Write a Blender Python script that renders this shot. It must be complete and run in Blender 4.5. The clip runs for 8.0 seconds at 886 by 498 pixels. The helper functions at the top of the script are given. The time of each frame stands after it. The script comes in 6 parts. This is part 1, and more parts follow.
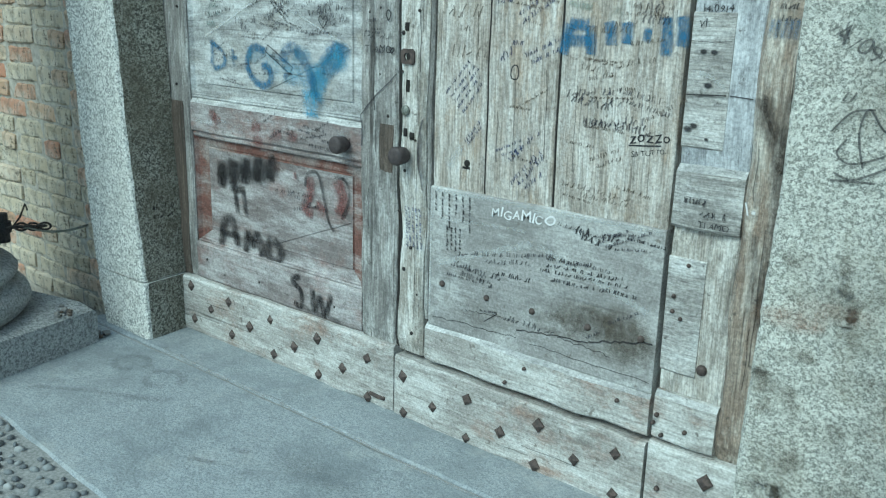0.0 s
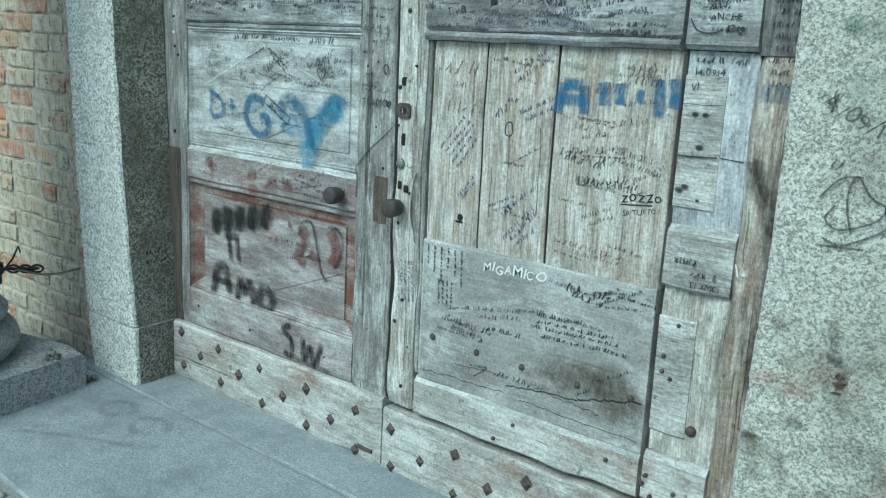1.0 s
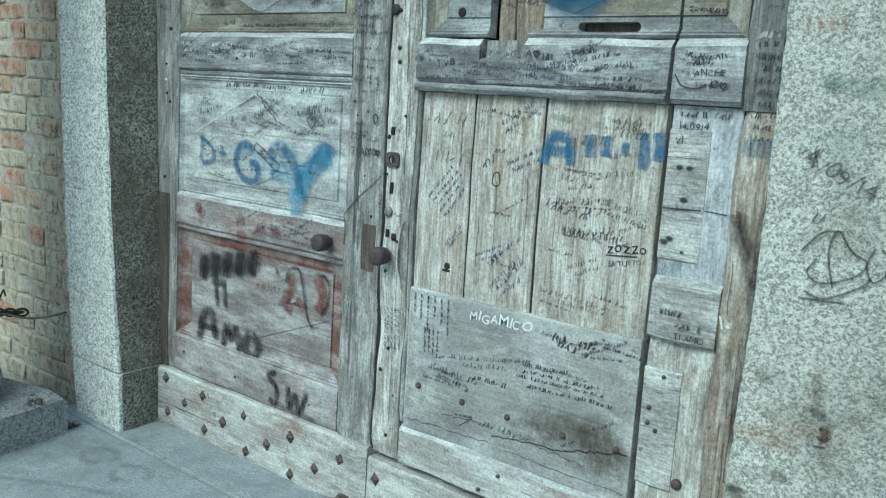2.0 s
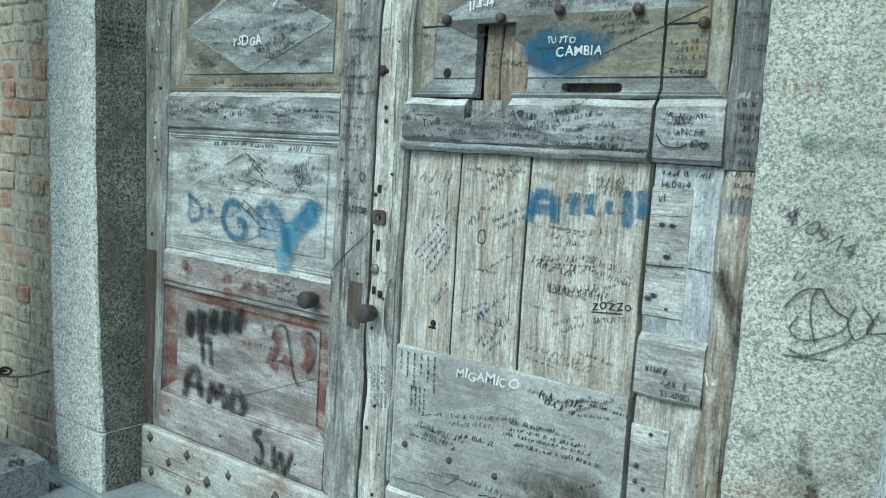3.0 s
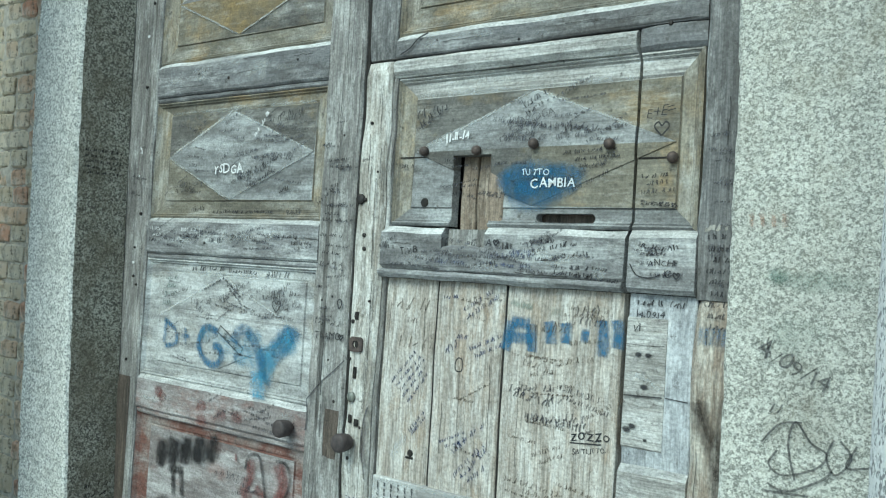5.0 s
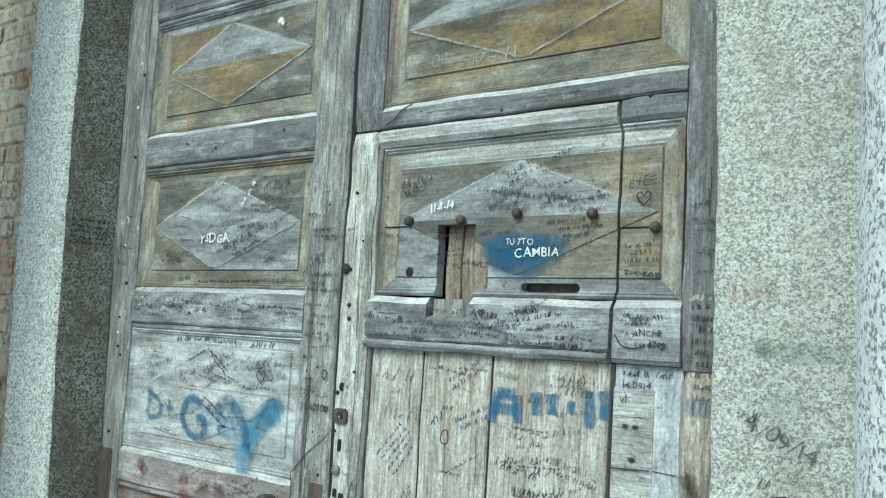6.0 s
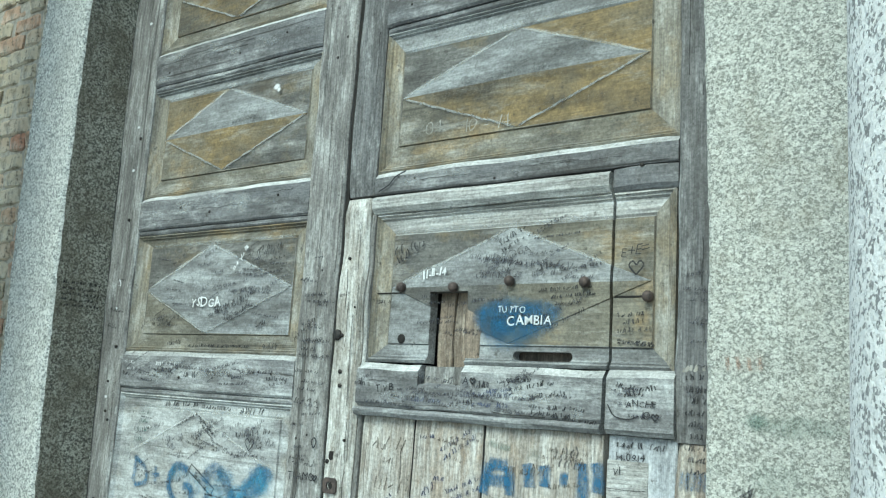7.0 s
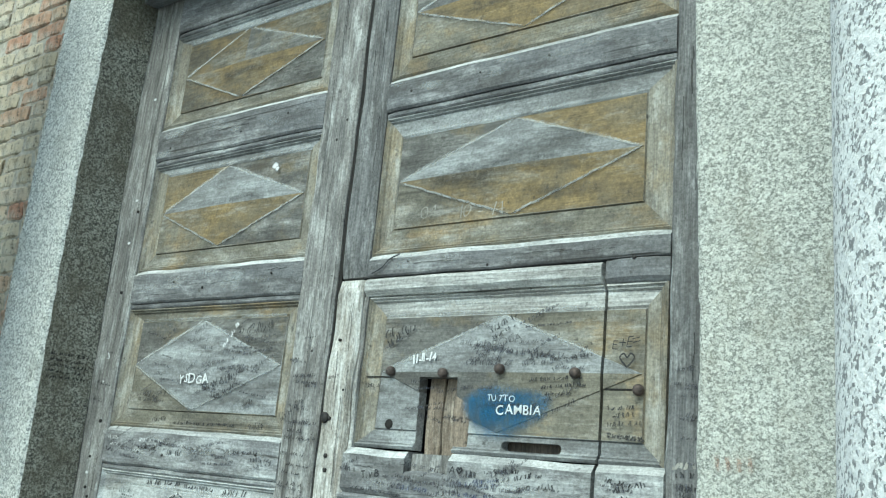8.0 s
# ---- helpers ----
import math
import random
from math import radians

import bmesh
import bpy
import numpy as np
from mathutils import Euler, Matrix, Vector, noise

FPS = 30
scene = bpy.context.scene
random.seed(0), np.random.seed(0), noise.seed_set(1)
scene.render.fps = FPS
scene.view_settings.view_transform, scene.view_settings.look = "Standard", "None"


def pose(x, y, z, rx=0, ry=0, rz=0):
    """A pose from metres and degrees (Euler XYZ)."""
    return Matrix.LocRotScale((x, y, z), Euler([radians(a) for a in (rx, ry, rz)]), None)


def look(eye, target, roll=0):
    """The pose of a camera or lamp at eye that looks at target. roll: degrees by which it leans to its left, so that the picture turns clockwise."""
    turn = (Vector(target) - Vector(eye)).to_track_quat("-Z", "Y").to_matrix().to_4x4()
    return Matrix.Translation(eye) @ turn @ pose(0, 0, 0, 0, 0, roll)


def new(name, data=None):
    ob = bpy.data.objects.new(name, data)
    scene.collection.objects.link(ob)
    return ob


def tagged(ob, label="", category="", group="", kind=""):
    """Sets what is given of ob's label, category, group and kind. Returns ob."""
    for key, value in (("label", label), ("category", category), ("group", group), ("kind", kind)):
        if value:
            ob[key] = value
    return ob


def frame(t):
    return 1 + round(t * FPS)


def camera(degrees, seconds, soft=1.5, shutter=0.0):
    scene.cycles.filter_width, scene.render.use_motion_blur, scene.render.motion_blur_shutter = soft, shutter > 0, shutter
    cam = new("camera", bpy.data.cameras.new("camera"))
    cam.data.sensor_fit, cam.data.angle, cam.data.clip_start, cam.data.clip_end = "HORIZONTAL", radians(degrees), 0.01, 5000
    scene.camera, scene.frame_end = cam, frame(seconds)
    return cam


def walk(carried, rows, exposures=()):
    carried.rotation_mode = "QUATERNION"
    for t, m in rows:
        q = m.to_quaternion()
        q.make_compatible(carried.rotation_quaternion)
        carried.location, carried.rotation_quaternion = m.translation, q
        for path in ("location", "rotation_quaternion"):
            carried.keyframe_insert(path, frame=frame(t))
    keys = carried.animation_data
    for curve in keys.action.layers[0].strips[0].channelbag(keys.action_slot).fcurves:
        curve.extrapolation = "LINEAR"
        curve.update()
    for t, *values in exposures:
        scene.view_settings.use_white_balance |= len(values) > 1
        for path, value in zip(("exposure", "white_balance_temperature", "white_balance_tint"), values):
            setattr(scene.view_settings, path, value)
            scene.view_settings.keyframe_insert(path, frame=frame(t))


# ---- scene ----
cam = camera(52.8, 8.0, soft=1.2)
PATH = [
    (0, (1.563, -1.718, 1.128), (0.342, -0.229, 0.588), 1.5),
    (0.5, (1.568, -1.713, 1.133), (0.338, -0.212, 0.652), 2.6),
    (1, (1.57, -1.71, 1.141), (0.336, -0.198, 0.706), 2.9),
    (1.5, (1.574, -1.71, 1.143), (0.339, -0.185, 0.757), 3.4),
    (3, (1.589, -1.71, 1.155), (0.357, -0.148, 0.946), 3.5),
    (3.5, (1.591, -1.704, 1.16), (0.357, -0.137, 1.012), 3.4),
    (4, (1.59, -1.707, 1.165), (0.36, -0.132, 1.083), 3.5),
    (4.5, (1.591, -1.712, 1.173), (0.369, -0.129, 1.157), 3.6),
    (6, (1.609, -1.688, 1.202), (0.401, -0.106, 1.395), 3.2),
    (6.5, (1.609, -1.684, 1.208), (0.41, -0.105, 1.468), 3.2),
    (7, (1.611, -1.679, 1.218), (0.415, -0.11, 1.546), 3.6),
    (7.5, (1.614, -1.678, 1.229), (0.427, -0.12, 1.635), 4.9),
    (8, (1.62, -1.673, 1.242), (0.439, -0.136, 1.735), 5.4),
]
EXPOSURES = [(0.0, 0.03, 5600, -17), (4.5, 0.14, 5950, -14), (8.0, 0.31, 6100, -13)]
walk(cam, [(t, look(eye, target, roll)) for t, eye, target, roll in PATH], EXPOSURES)

# ---- world and sun: bright overcast daylight from the open side of the porch ----
world = bpy.data.worlds.new("world")
scene.world = world
world.use_nodes = True
wt = world.node_tree
sky = wt.nodes.new("ShaderNodeTexSky")
sky.sky_type, sky.sun_disc = "NISHITA", False
sky.sun_elevation, sky.sun_rotation = radians(45), radians(180)
wt.links.new(sky.outputs["Color"], wt.nodes["Background"].inputs["Color"])
wt.nodes["Background"].inputs["Strength"].default_value = 0.15
sun = new("sun", bpy.data.lights.new("sun", "SUN"))
sun.data.energy, sun.data.angle, sun.data.color = 2.6, radians(40), (1.0, 0.97, 0.92)
sun.matrix_world = look((0.0, -4.0, 4.0), (0, 0, 0))


# ---- materials ----
class Mat:
    """A small builder of node materials in object coordinates, which are the world's metres."""

    def __init__(self, name):
        self.m = bpy.data.materials.new(name)
        self.m.use_nodes = True
        self.t = self.m.node_tree
        self.b = self.t.nodes["Principled BSDF"]
        self.co = self.t.nodes.new("ShaderNodeTexCoord").outputs["Object"]

    def node(self, kind, **sets):
        n = self.t.nodes.new(kind)
        for k, v in sets.items():
            n.inputs[k].default_value = v
        return n

    def link(self, a, b):
        self.t.links.new(a, b)

    def mapped(self, scale, loc=(0, 0, 0), rot=(0, 0, 0)):
        n = self.t.nodes.new("ShaderNodeMapping")
        n.inputs["Scale"].default_value, n.inputs["Location"].default_value = scale, loc
        n.inputs["Rotation"].default_value = rot
        self.link(self.co, n.inputs["Vector"])
        return n.outputs["Vector"]

    def noise(self, scale, detail=5.0, vec=None, rough=0.6, dist=0.0):
        n = self.node("ShaderNodeTexNoise", Scale=scale, Detail=detail, Roughness=rough, Distortion=dist)
        self.link(vec if vec is not None else self.co, n.inputs["Vector"])
        return n.outputs["Fac"]

    def cells(self, scale, vec=None, out="Color"):
        n = self.node("ShaderNodeTexVoronoi", Scale=scale)
        self.link(vec if vec is not None else self.co, n.inputs["Vector"])
        return n.outputs[out]

    def ramp(self, fac, *stops):
        n = self.t.nodes.new("ShaderNodeValToRGB")
        e = n.color_ramp.elements
        while len(e) < len(stops):
            e.new(0.5)
        for el, (p, c) in zip(e, stops):
            el.position = p
            el.color = (c, c, c, 1) if isinstance(c, (int, float)) else (*c, 1)
        self.link(fac, n.inputs["Fac"])
        return n.outputs["Color"]

    def mix(self, fac, a, b, blend="MIX"):
        n = self.t.nodes.new("ShaderNodeMix")
        n.data_type, n.blend_type = "RGBA", blend
        for sock, v in ((n.inputs[0], fac), (n.inputs[6], a), (n.inputs[7], b)):
            if isinstance(v, (int, float)):
                sock.default_value = v
            elif isinstance(v, tuple):
                sock.default_value = (*v, 1)
            else:
                self.link(v, sock)
        return n.outputs[2]

    def math(self, op, a, b=0.0):
        n = self.t.nodes.new("ShaderNodeMath")
        n.operation = op
        for sock, v in zip(n.inputs, (a, b)):
            if isinstance(v, (int, float)):
                sock.default_value = v
            else:
                self.link(v, sock)
        return n.outputs[0]

    def finish(self, colour, rough=0.8, height=None, depth=0.002, strength=0.6, metal=0.0):
        if isinstance(colour, tuple):
            self.b.inputs["Base Color"].default_value = (*colour, 1)
        else:
            self.link(colour, self.b.inputs["Base Color"])
        if isinstance(rough, (int, float)):
            self.b.inputs["Roughness"].default_value = rough
        else:
            self.link(rough, self.b.inputs["Roughness"])
        self.b.inputs["Metallic"].default_value = metal
        if height is not None:
            n = self.node("ShaderNodeBump", Strength=strength, Distance=depth)
            self.link(height, n.inputs["Height"])
            self.link(n.outputs["Normal"], self.b.inputs["Normal"])
        return self.m


def wood(name, dark, light, pale, axis="z", coat=None, coat_at=0.5, coat2=None, pale_at=0.55, dirt=(0.05, 0.045, 0.04), dirt_at=0.62, seed=0.0, checks=0.6, grainy=1.0, streak_by=2.6, crack_at=0.29):
    """Weathered timber: grain along an axis, checks, bleached patches, grime and the rest of an old coat."""
    w = Mat(name)
    long_, wide = 3.0, 95.0
    sc = (wide, wide, long_) if axis == "z" else (long_, wide, wide)
    off = (seed, seed * 0.7, seed * 1.3)
    v = w.mapped(sc, off)
    flat = w.mapped((1, 1, 1), off)
    grain = w.noise(1.0, 6, v, 0.65, 0.4)
    fine = w.noise(2.6, 4, v, 0.7)
    blotch = w.noise(13.0, 10, w.mapped((1, 1, 0.3) if axis == "z" else (0.45, 1, 1), off), 0.76)
    tone = w.math("ADD", w.math("MULTIPLY", grain, 0.55 * grainy), w.math("MULTIPLY", blotch, 1.0 - 0.55 * grainy))
    col = w.mix(w.ramp(tone, (0.33, 0.0), (0.66, 1.0)), dark, light)
    if coat is not None:
        mask = w.noise(4.5, 10, flat, 0.72)
        streak = w.noise(1.0, 6, w.mapped((5, 5, 16) if axis == "x" else (16, 16, 5), off), 0.65)
        both = w.math("ADD", w.math("MULTIPLY", mask, 0.7), w.math("MULTIPLY", streak, 0.3))
        c = w.mix(w.ramp(w.noise(30, 6, flat, 0.7), (0.35, 0.0), (0.65, 1.0)), coat, coat2 or coat)
        col = w.mix(w.ramp(both, (coat_at - 0.06, 0.0), (coat_at + 0.05, 1.0)), col, c)
    bleach = w.noise(6.5, 11, w.mapped((0.7, 1.0, streak_by) if axis == "x" else (streak_by, streak_by, 1), (seed + 3, 1, 2)), 0.76)
    col = w.mix(w.ramp(bleach, (pale_at - 0.08, 0.0), (pale_at + 0.10, 0.9)), col, pale)
    grime = w.noise(3.6, 11, w.mapped((0.7, 1, streak_by * 0.8) if axis == "x" else (streak_by * 0.9, streak_by * 0.9, 0.8), (seed + 9, 5, 1)), 0.77)
    col = w.mix(w.ramp(grime, (dirt_at - 0.06, 0.0), (dirt_at + 0.12, 0.7)), col, dirt)
    spots = w.noise(42, 4, flat, 0.65)
    col = w.mix(w.ramp(spots, (0.63, 0.0), (0.71, 0.7)), col, dirt)
    specks = w.noise(150, 3, flat, 0.7)
    col = w.mix(0.4, col, w.ramp(specks, (0.32, 0.15), (0.66, 0.85)), "OVERLAY")
    col = w.mix(0.08 + 0.42 * grainy, col, w.ramp(fine, (0.30, 0.08), (0.62, 0.82)), "OVERLAY")
    cracks = w.noise(0.9, 3, w.mapped((sc[0] * 0.6, sc[1] * 0.6, sc[2] * 0.3) if axis == "z" else (sc[0] * 0.3, sc[1] * 0.6, sc[2] * 0.6), (seed + 4, 2, 7)), 0.5)
    crack = w.ramp(cracks, (crack_at - 0.02, 0.0), (crack_at + 0.025, 1.0))
    col = w.mix(crack, w.mix(checks, col, (0.03, 0.026, 0.022)), col)
    h = w.math("ADD", w.math("MULTIPLY", grain, 0.6 * grainy), w.math("ADD", w.math("MULTIPLY", blotch, 0.6), w.math("ADD", w.math("MULTIPLY", fine, 0.4 * grainy), w.math("MULTIPLY", crack, checks))))
    return w.finish(col, w.ramp(bleach, (0.3, 0.68), (0.7, 0.9)), h, 0.0035, 0.75)


def granite(name, black, mid, white, size=150, stain=(0.2, 0.19, 0.16), stain_at=0.6, stain2=None, stain2_at=0.66, seed=0.0, amount=0.7):
    """Tooled granite: crystals of three kinds, lichen and grime in patches, a pecked surface."""
    g = Mat(name)
    v = g.mapped((1, 1, 1), (seed, seed, seed))
    warp = g.noise(size * 0.7, 2, v)
    grains = g.t.nodes.new("ShaderNodeSeparateColor")
    g.link(g.cells(size, v), grains.inputs["Color"])
    small = g.t.nodes.new("ShaderNodeSeparateColor")
    g.link(g.cells(size * 2.1, v), small.inputs["Color"])
    clump = g.noise(size * 0.22, 5, v, 0.7)
    mixed = g.math("ADD", g.math("MULTIPLY", grains.outputs[0], 0.33), g.math("ADD", g.math("MULTIPLY", small.outputs[0], 0.30), g.math("ADD", g.math("MULTIPLY", warp, 0.24), g.math("MULTIPLY", clump, 0.17))))
    col = g.ramp(mixed, (0.38, black), (0.47, mid), (0.55, mid), (0.63, white))
    broad = g.noise(2.3, 8, v, 0.7)
    col = g.mix(g.ramp(broad, (0.3, 0.0), (0.75, 0.35)), col, tuple(c * 0.55 for c in mid))
    patch = g.noise(5.5, 9, g.mapped((1, 1, 0.7), (seed + 2, 3, 1)), 0.72)
    col = g.mix(g.ramp(patch, (stain_at - 0.08, 0.0), (stain_at + 0.1, amount)), col, stain)
    if stain2 is not None:
        p2 = g.noise(3.3, 8, g.mapped((1, 1, 1), (seed + 7, 1, 4)), 0.7)
        col = g.mix(g.ramp(p2, (stain2_at - 0.06, 0.0), (stain2_at + 0.09, 0.7)), col, stain2)
    h = g.math("ADD", g.noise(size * 0.55, 4, v, 0.7), g.math("MULTIPLY", g.noise(26, 4, v), 0.9))
    return g.finish(col, 0.85, h, 0.005, 0.8)


M_STILE = wood("grey_oak_upright", (0.085, 0.083, 0.083), (0.315, 0.305, 0.29), (0.51, 0.515, 0.50), "z", pale_at=0.56, dirt_at=0.54, grainy=1.0, streak_by=4.0, crack_at=0.32)
M_STILE_HIGH = wood("dark_grey_upright", (0.07, 0.07, 0.073), (0.235, 0.235, 0.235), (0.43, 0.435, 0.43), "z", pale_at=0.58, dirt_at=0.52, seed=37.0, grainy=1.0, streak_by=4.0, crack_at=0.32)
M_STILE_WARM = wood("bleached_oak_upright", (0.15, 0.135, 0.115), (0.45, 0.425, 0.385), (0.66, 0.66, 0.63), "z", pale_at=0.52, dirt_at=0.60, seed=2.0, streak_by=4.0, crack_at=0.33)
M_STILE_BROWN = wood("brown_worn_upright", (0.14, 0.105, 0.08), (0.39, 0.34, 0.285), (0.54, 0.52, 0.47), "z", coat=(0.12, 0.09, 0.068), coat2=(0.25, 0.195, 0.15), coat_at=0.54, pale_at=0.54, seed=5.0, streak_by=4.0, crack_at=0.31)
M_RAIL = wood("grey_oak_rail", (0.09, 0.09, 0.095), (0.32, 0.325, 0.33), (0.58, 0.60, 0.60), "x", pale_at=0.55, dirt_at=0.53, seed=1.0, grainy=0.5)
M_RAIL_HIGH = wood("dark_grey_rail", (0.07, 0.07, 0.075), (0.24, 0.245, 0.255), (0.48, 0.49, 0.49), "x", pale_at=0.57, dirt_at=0.51, seed=7.0, grainy=0.5)
M_UPPER = wood("grey_washed_panel", (0.13, 0.13, 0.13), (0.31, 0.32, 0.325), (0.46, 0.48, 0.485), "x", pale_at=0.55, dirt_at=0.53, seed=19.0, grainy=0.35, checks=0.2)
M_BOARD = wood("bleached_kick_board", (0.20, 0.185, 0.17), (0.43, 0.42, 0.40), (0.60, 0.61, 0.59), "x", pale_at=0.53, dirt_at=0.60, dirt=(0.10, 0.085, 0.07), coat=(0.22, 0.15, 0.12), coat2=(0.3, 0.22, 0.18), coat_at=0.58, seed=3.0, grainy=0.6)
M_STRIP = wood("patched_grey_strip", (0.18, 0.175, 0.165), (0.43, 0.425, 0.41), (0.58, 0.59, 0.58), "x", pale_at=0.55, dirt_at=0.60, seed=16.0, checks=0.3)
M_BLUISH = wood("blue_grey_block", (0.19, 0.20, 0.215), (0.40, 0.42, 0.445), (0.60, 0.63, 0.66), "z", pale_at=0.53, dirt_at=0.60, seed=17.0, grainy=0.6)
# Chamfer tops: dust, plus sky light put into the paler colour.
M_EDGE = wood("dusty_skylit_arris", (0.20, 0.205, 0.205), (0.42, 0.425, 0.42), (0.62, 0.63, 0.62), "x", pale_at=0.52, dirt_at=0.62, seed=18.0, grainy=0.4, checks=0.2)
M_PANEL_PALE = wood("bleached_panel", (0.17, 0.17, 0.17), (0.40, 0.41, 0.41), (0.60, 0.62, 0.62), "x", pale_at=0.51, dirt_at=0.55, coat=(0.27, 0.25, 0.22), coat2=(0.36, 0.345, 0.31), coat_at=0.57, seed=6.0, grainy=0.35, checks=0.3)
M_VARNISH = wood("old_varnish_panel", (0.10, 0.085, 0.06), (0.27, 0.22, 0.14), (0.38, 0.36, 0.31), "x", coat=(0.185, 0.135, 0.065), coat2=(0.30, 0.218, 0.10), coat_at=0.49, pale_at=0.60, dirt_at=0.50, dirt=(0.06, 0.052, 0.04), seed=8.0, grainy=0.35, checks=0.2)
M_VARNISH_DARK = wood("smoky_varnish_panel", (0.06, 0.055, 0.045), (0.19, 0.165, 0.12), (0.34, 0.33, 0.29), "x", coat=(0.13, 0.095, 0.05), coat2=(0.24, 0.175, 0.085), coat_at=0.52, pale_at=0.60, dirt_at=0.49, dirt=(0.05, 0.048, 0.042), seed=23.0, grainy=0.35, checks=0.2)
M_SOOT = wood("sooty_grey_panel", (0.06, 0.06, 0.058), (0.20, 0.195, 0.18), (0.40, 0.40, 0.38), "x", pale_at=0.57, dirt_at=0.48, coat=(0.17, 0.135, 0.08), coat2=(0.25, 0.20, 0.12), coat_at=0.58, seed=27.0, grainy=0.35, checks=0.2)
M_TAN = wood("tan_worn_border", (0.14, 0.125, 0.10), (0.31, 0.29, 0.24), (0.46, 0.455, 0.42), "z", coat=(0.23, 0.185, 0.115), coat2=(0.32, 0.265, 0.18), coat_at=0.55, pale_at=0.57, dirt_at=0.55, seed=29.0, grainy=0.5, checks=0.2)
M_VARNISH_GREY = wood("greyed_varnish_panel", (0.11, 0.10, 0.08), (0.28, 0.26, 0.205), (0.46, 0.455, 0.42), "x", coat=(0.25, 0.18, 0.09), coat2=(0.34, 0.26, 0.15), coat_at=0.57, pale_at=0.57, dirt_at=0.50, dirt=(0.06, 0.055, 0.045), seed=9.0, grainy=0.35, checks=0.3)
M_RED = wood("red_brown_paint", (0.16, 0.13, 0.12), (0.36, 0.33, 0.31), (0.50, 0.49, 0.48), "x", coat=(0.115, 0.05, 0.04), coat2=(0.18, 0.09, 0.072), coat_at=0.49, pale_at=0.63, seed=10.0, grainy=0.35, checks=0.3)
M_REDGREY = wood("worn_red_panel", (0.12, 0.10, 0.098), (0.29, 0.265, 0.26), (0.46, 0.45, 0.45), "x", coat=(0.17, 0.095, 0.082), coat2=(0.26, 0.18, 0.165), coat_at=0.58, pale_at=0.54, seed=11.0, grainy=0.35, checks=0.3)
M_PLANK = wood("pale_pine_plank", (0.19, 0.165, 0.14), (0.44, 0.405, 0.36), (0.57, 0.56, 0.53), "z", pale_at=0.53, dirt_at=0.58, dirt=(0.11, 0.095, 0.08), coat=(0.27, 0.205, 0.145), coat2=(0.37, 0.295, 0.225), coat_at=0.57, seed=12.0, streak_by=5.0)
M_SHEET = wood("grey_sheet_board", (0.17, 0.165, 0.16), (0.36, 0.357, 0.35), (0.54, 0.55, 0.54), "x", pale_at=0.53, dirt_at=0.62, dirt=(0.12, 0.105, 0.085), seed=13.0, checks=0.12, grainy=0.25, streak_by=1.1)
M_BROWN = wood("dark_brown_board", (0.11, 0.085, 0.065), (0.33, 0.265, 0.205), (0.45, 0.40, 0.335), "z", pale_at=0.58, seed=14.0, crack_at=0.33)
M_PILLAR = granite("pillar_granite", (0.22, 0.225, 0.205), (0.48, 0.485, 0.445), (0.71, 0.715, 0.665), 215, stain=(0.27, 0.245, 0.18), stain_at=0.60, stain2=(0.30, 0.21, 0.14), stain2_at=0.68, amount=0.5)
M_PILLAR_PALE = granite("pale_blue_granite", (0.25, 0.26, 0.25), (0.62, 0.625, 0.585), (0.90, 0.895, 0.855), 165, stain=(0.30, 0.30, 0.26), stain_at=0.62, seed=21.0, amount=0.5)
M_ROT = wood("rotten_dark_brown", (0.035, 0.028, 0.023), (0.115, 0.09, 0.073), (0.24, 0.21, 0.18), "z", pale_at=0.64, seed=33.0, crack_at=0.34, streak_by=4.0)
# Darker granite copy: weathering, plus the inner face's shade put into the colour.
M_PILLAR_DARK = granite("weathered_shaded_granite", (0.04, 0.04, 0.035), (0.205, 0.20, 0.165), (0.46, 0.45, 0.39), 175, stain=(0.10, 0.088, 0.060), stain_at=0.50, seed=3.0)
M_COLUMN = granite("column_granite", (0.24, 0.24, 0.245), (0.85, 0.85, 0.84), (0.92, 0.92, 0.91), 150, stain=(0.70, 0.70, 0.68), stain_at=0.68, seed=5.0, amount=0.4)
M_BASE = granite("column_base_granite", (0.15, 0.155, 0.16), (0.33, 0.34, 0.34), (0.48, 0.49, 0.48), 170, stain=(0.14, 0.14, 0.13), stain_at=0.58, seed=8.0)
M_SLAB = granite("threshold_granite", (0.24, 0.265, 0.28), (0.345, 0.38, 0.40), (0.43, 0.465, 0.485), 230, stain=(0.20, 0.225, 0.24), stain_at=0.53, stain2=(0.44, 0.45, 0.44), stain2_at=0.62, seed=11.0, amount=0.75)


def simple(name, a, b, scale, rough, metal=0.0, depth=0.001):
    s = Mat(name)
    n = s.noise(scale, 6)
    return s.finish(s.mix(s.ramp(n, (0.35, 0.0), (0.65, 1.0)), a, b), rough, s.noise(scale * 2.5, 4), depth, 0.6, metal)


M_IRON = simple("rusted_iron", (0.055, 0.046, 0.044), (0.135, 0.102, 0.09), 90, 0.7, 0.35)
M_KNOB = simple("brown_iron", (0.045, 0.038, 0.040), (0.095, 0.078, 0.076), 60, 0.65, 0.2)
M_IRON_DARK = simple("dark_iron", (0.02, 0.02, 0.021), (0.06, 0.052, 0.048), 120, 0.6, 0.5)
M_BRASS = simple("dull_lock_metal", (0.16, 0.17, 0.15), (0.30, 0.31, 0.28), 140, 0.5, 0.6)
# Near-black colour standing in for shade inside gaps and holes.
M_VOID = simple("dark_gap", (0.012, 0.011, 0.010), (0.025, 0.022, 0.02), 40, 0.95)
M_MORTAR = simple("lime_mortar", (0.30, 0.275, 0.23), (0.54, 0.505, 0.44), 45, 0.95, 0.0, 0.006)
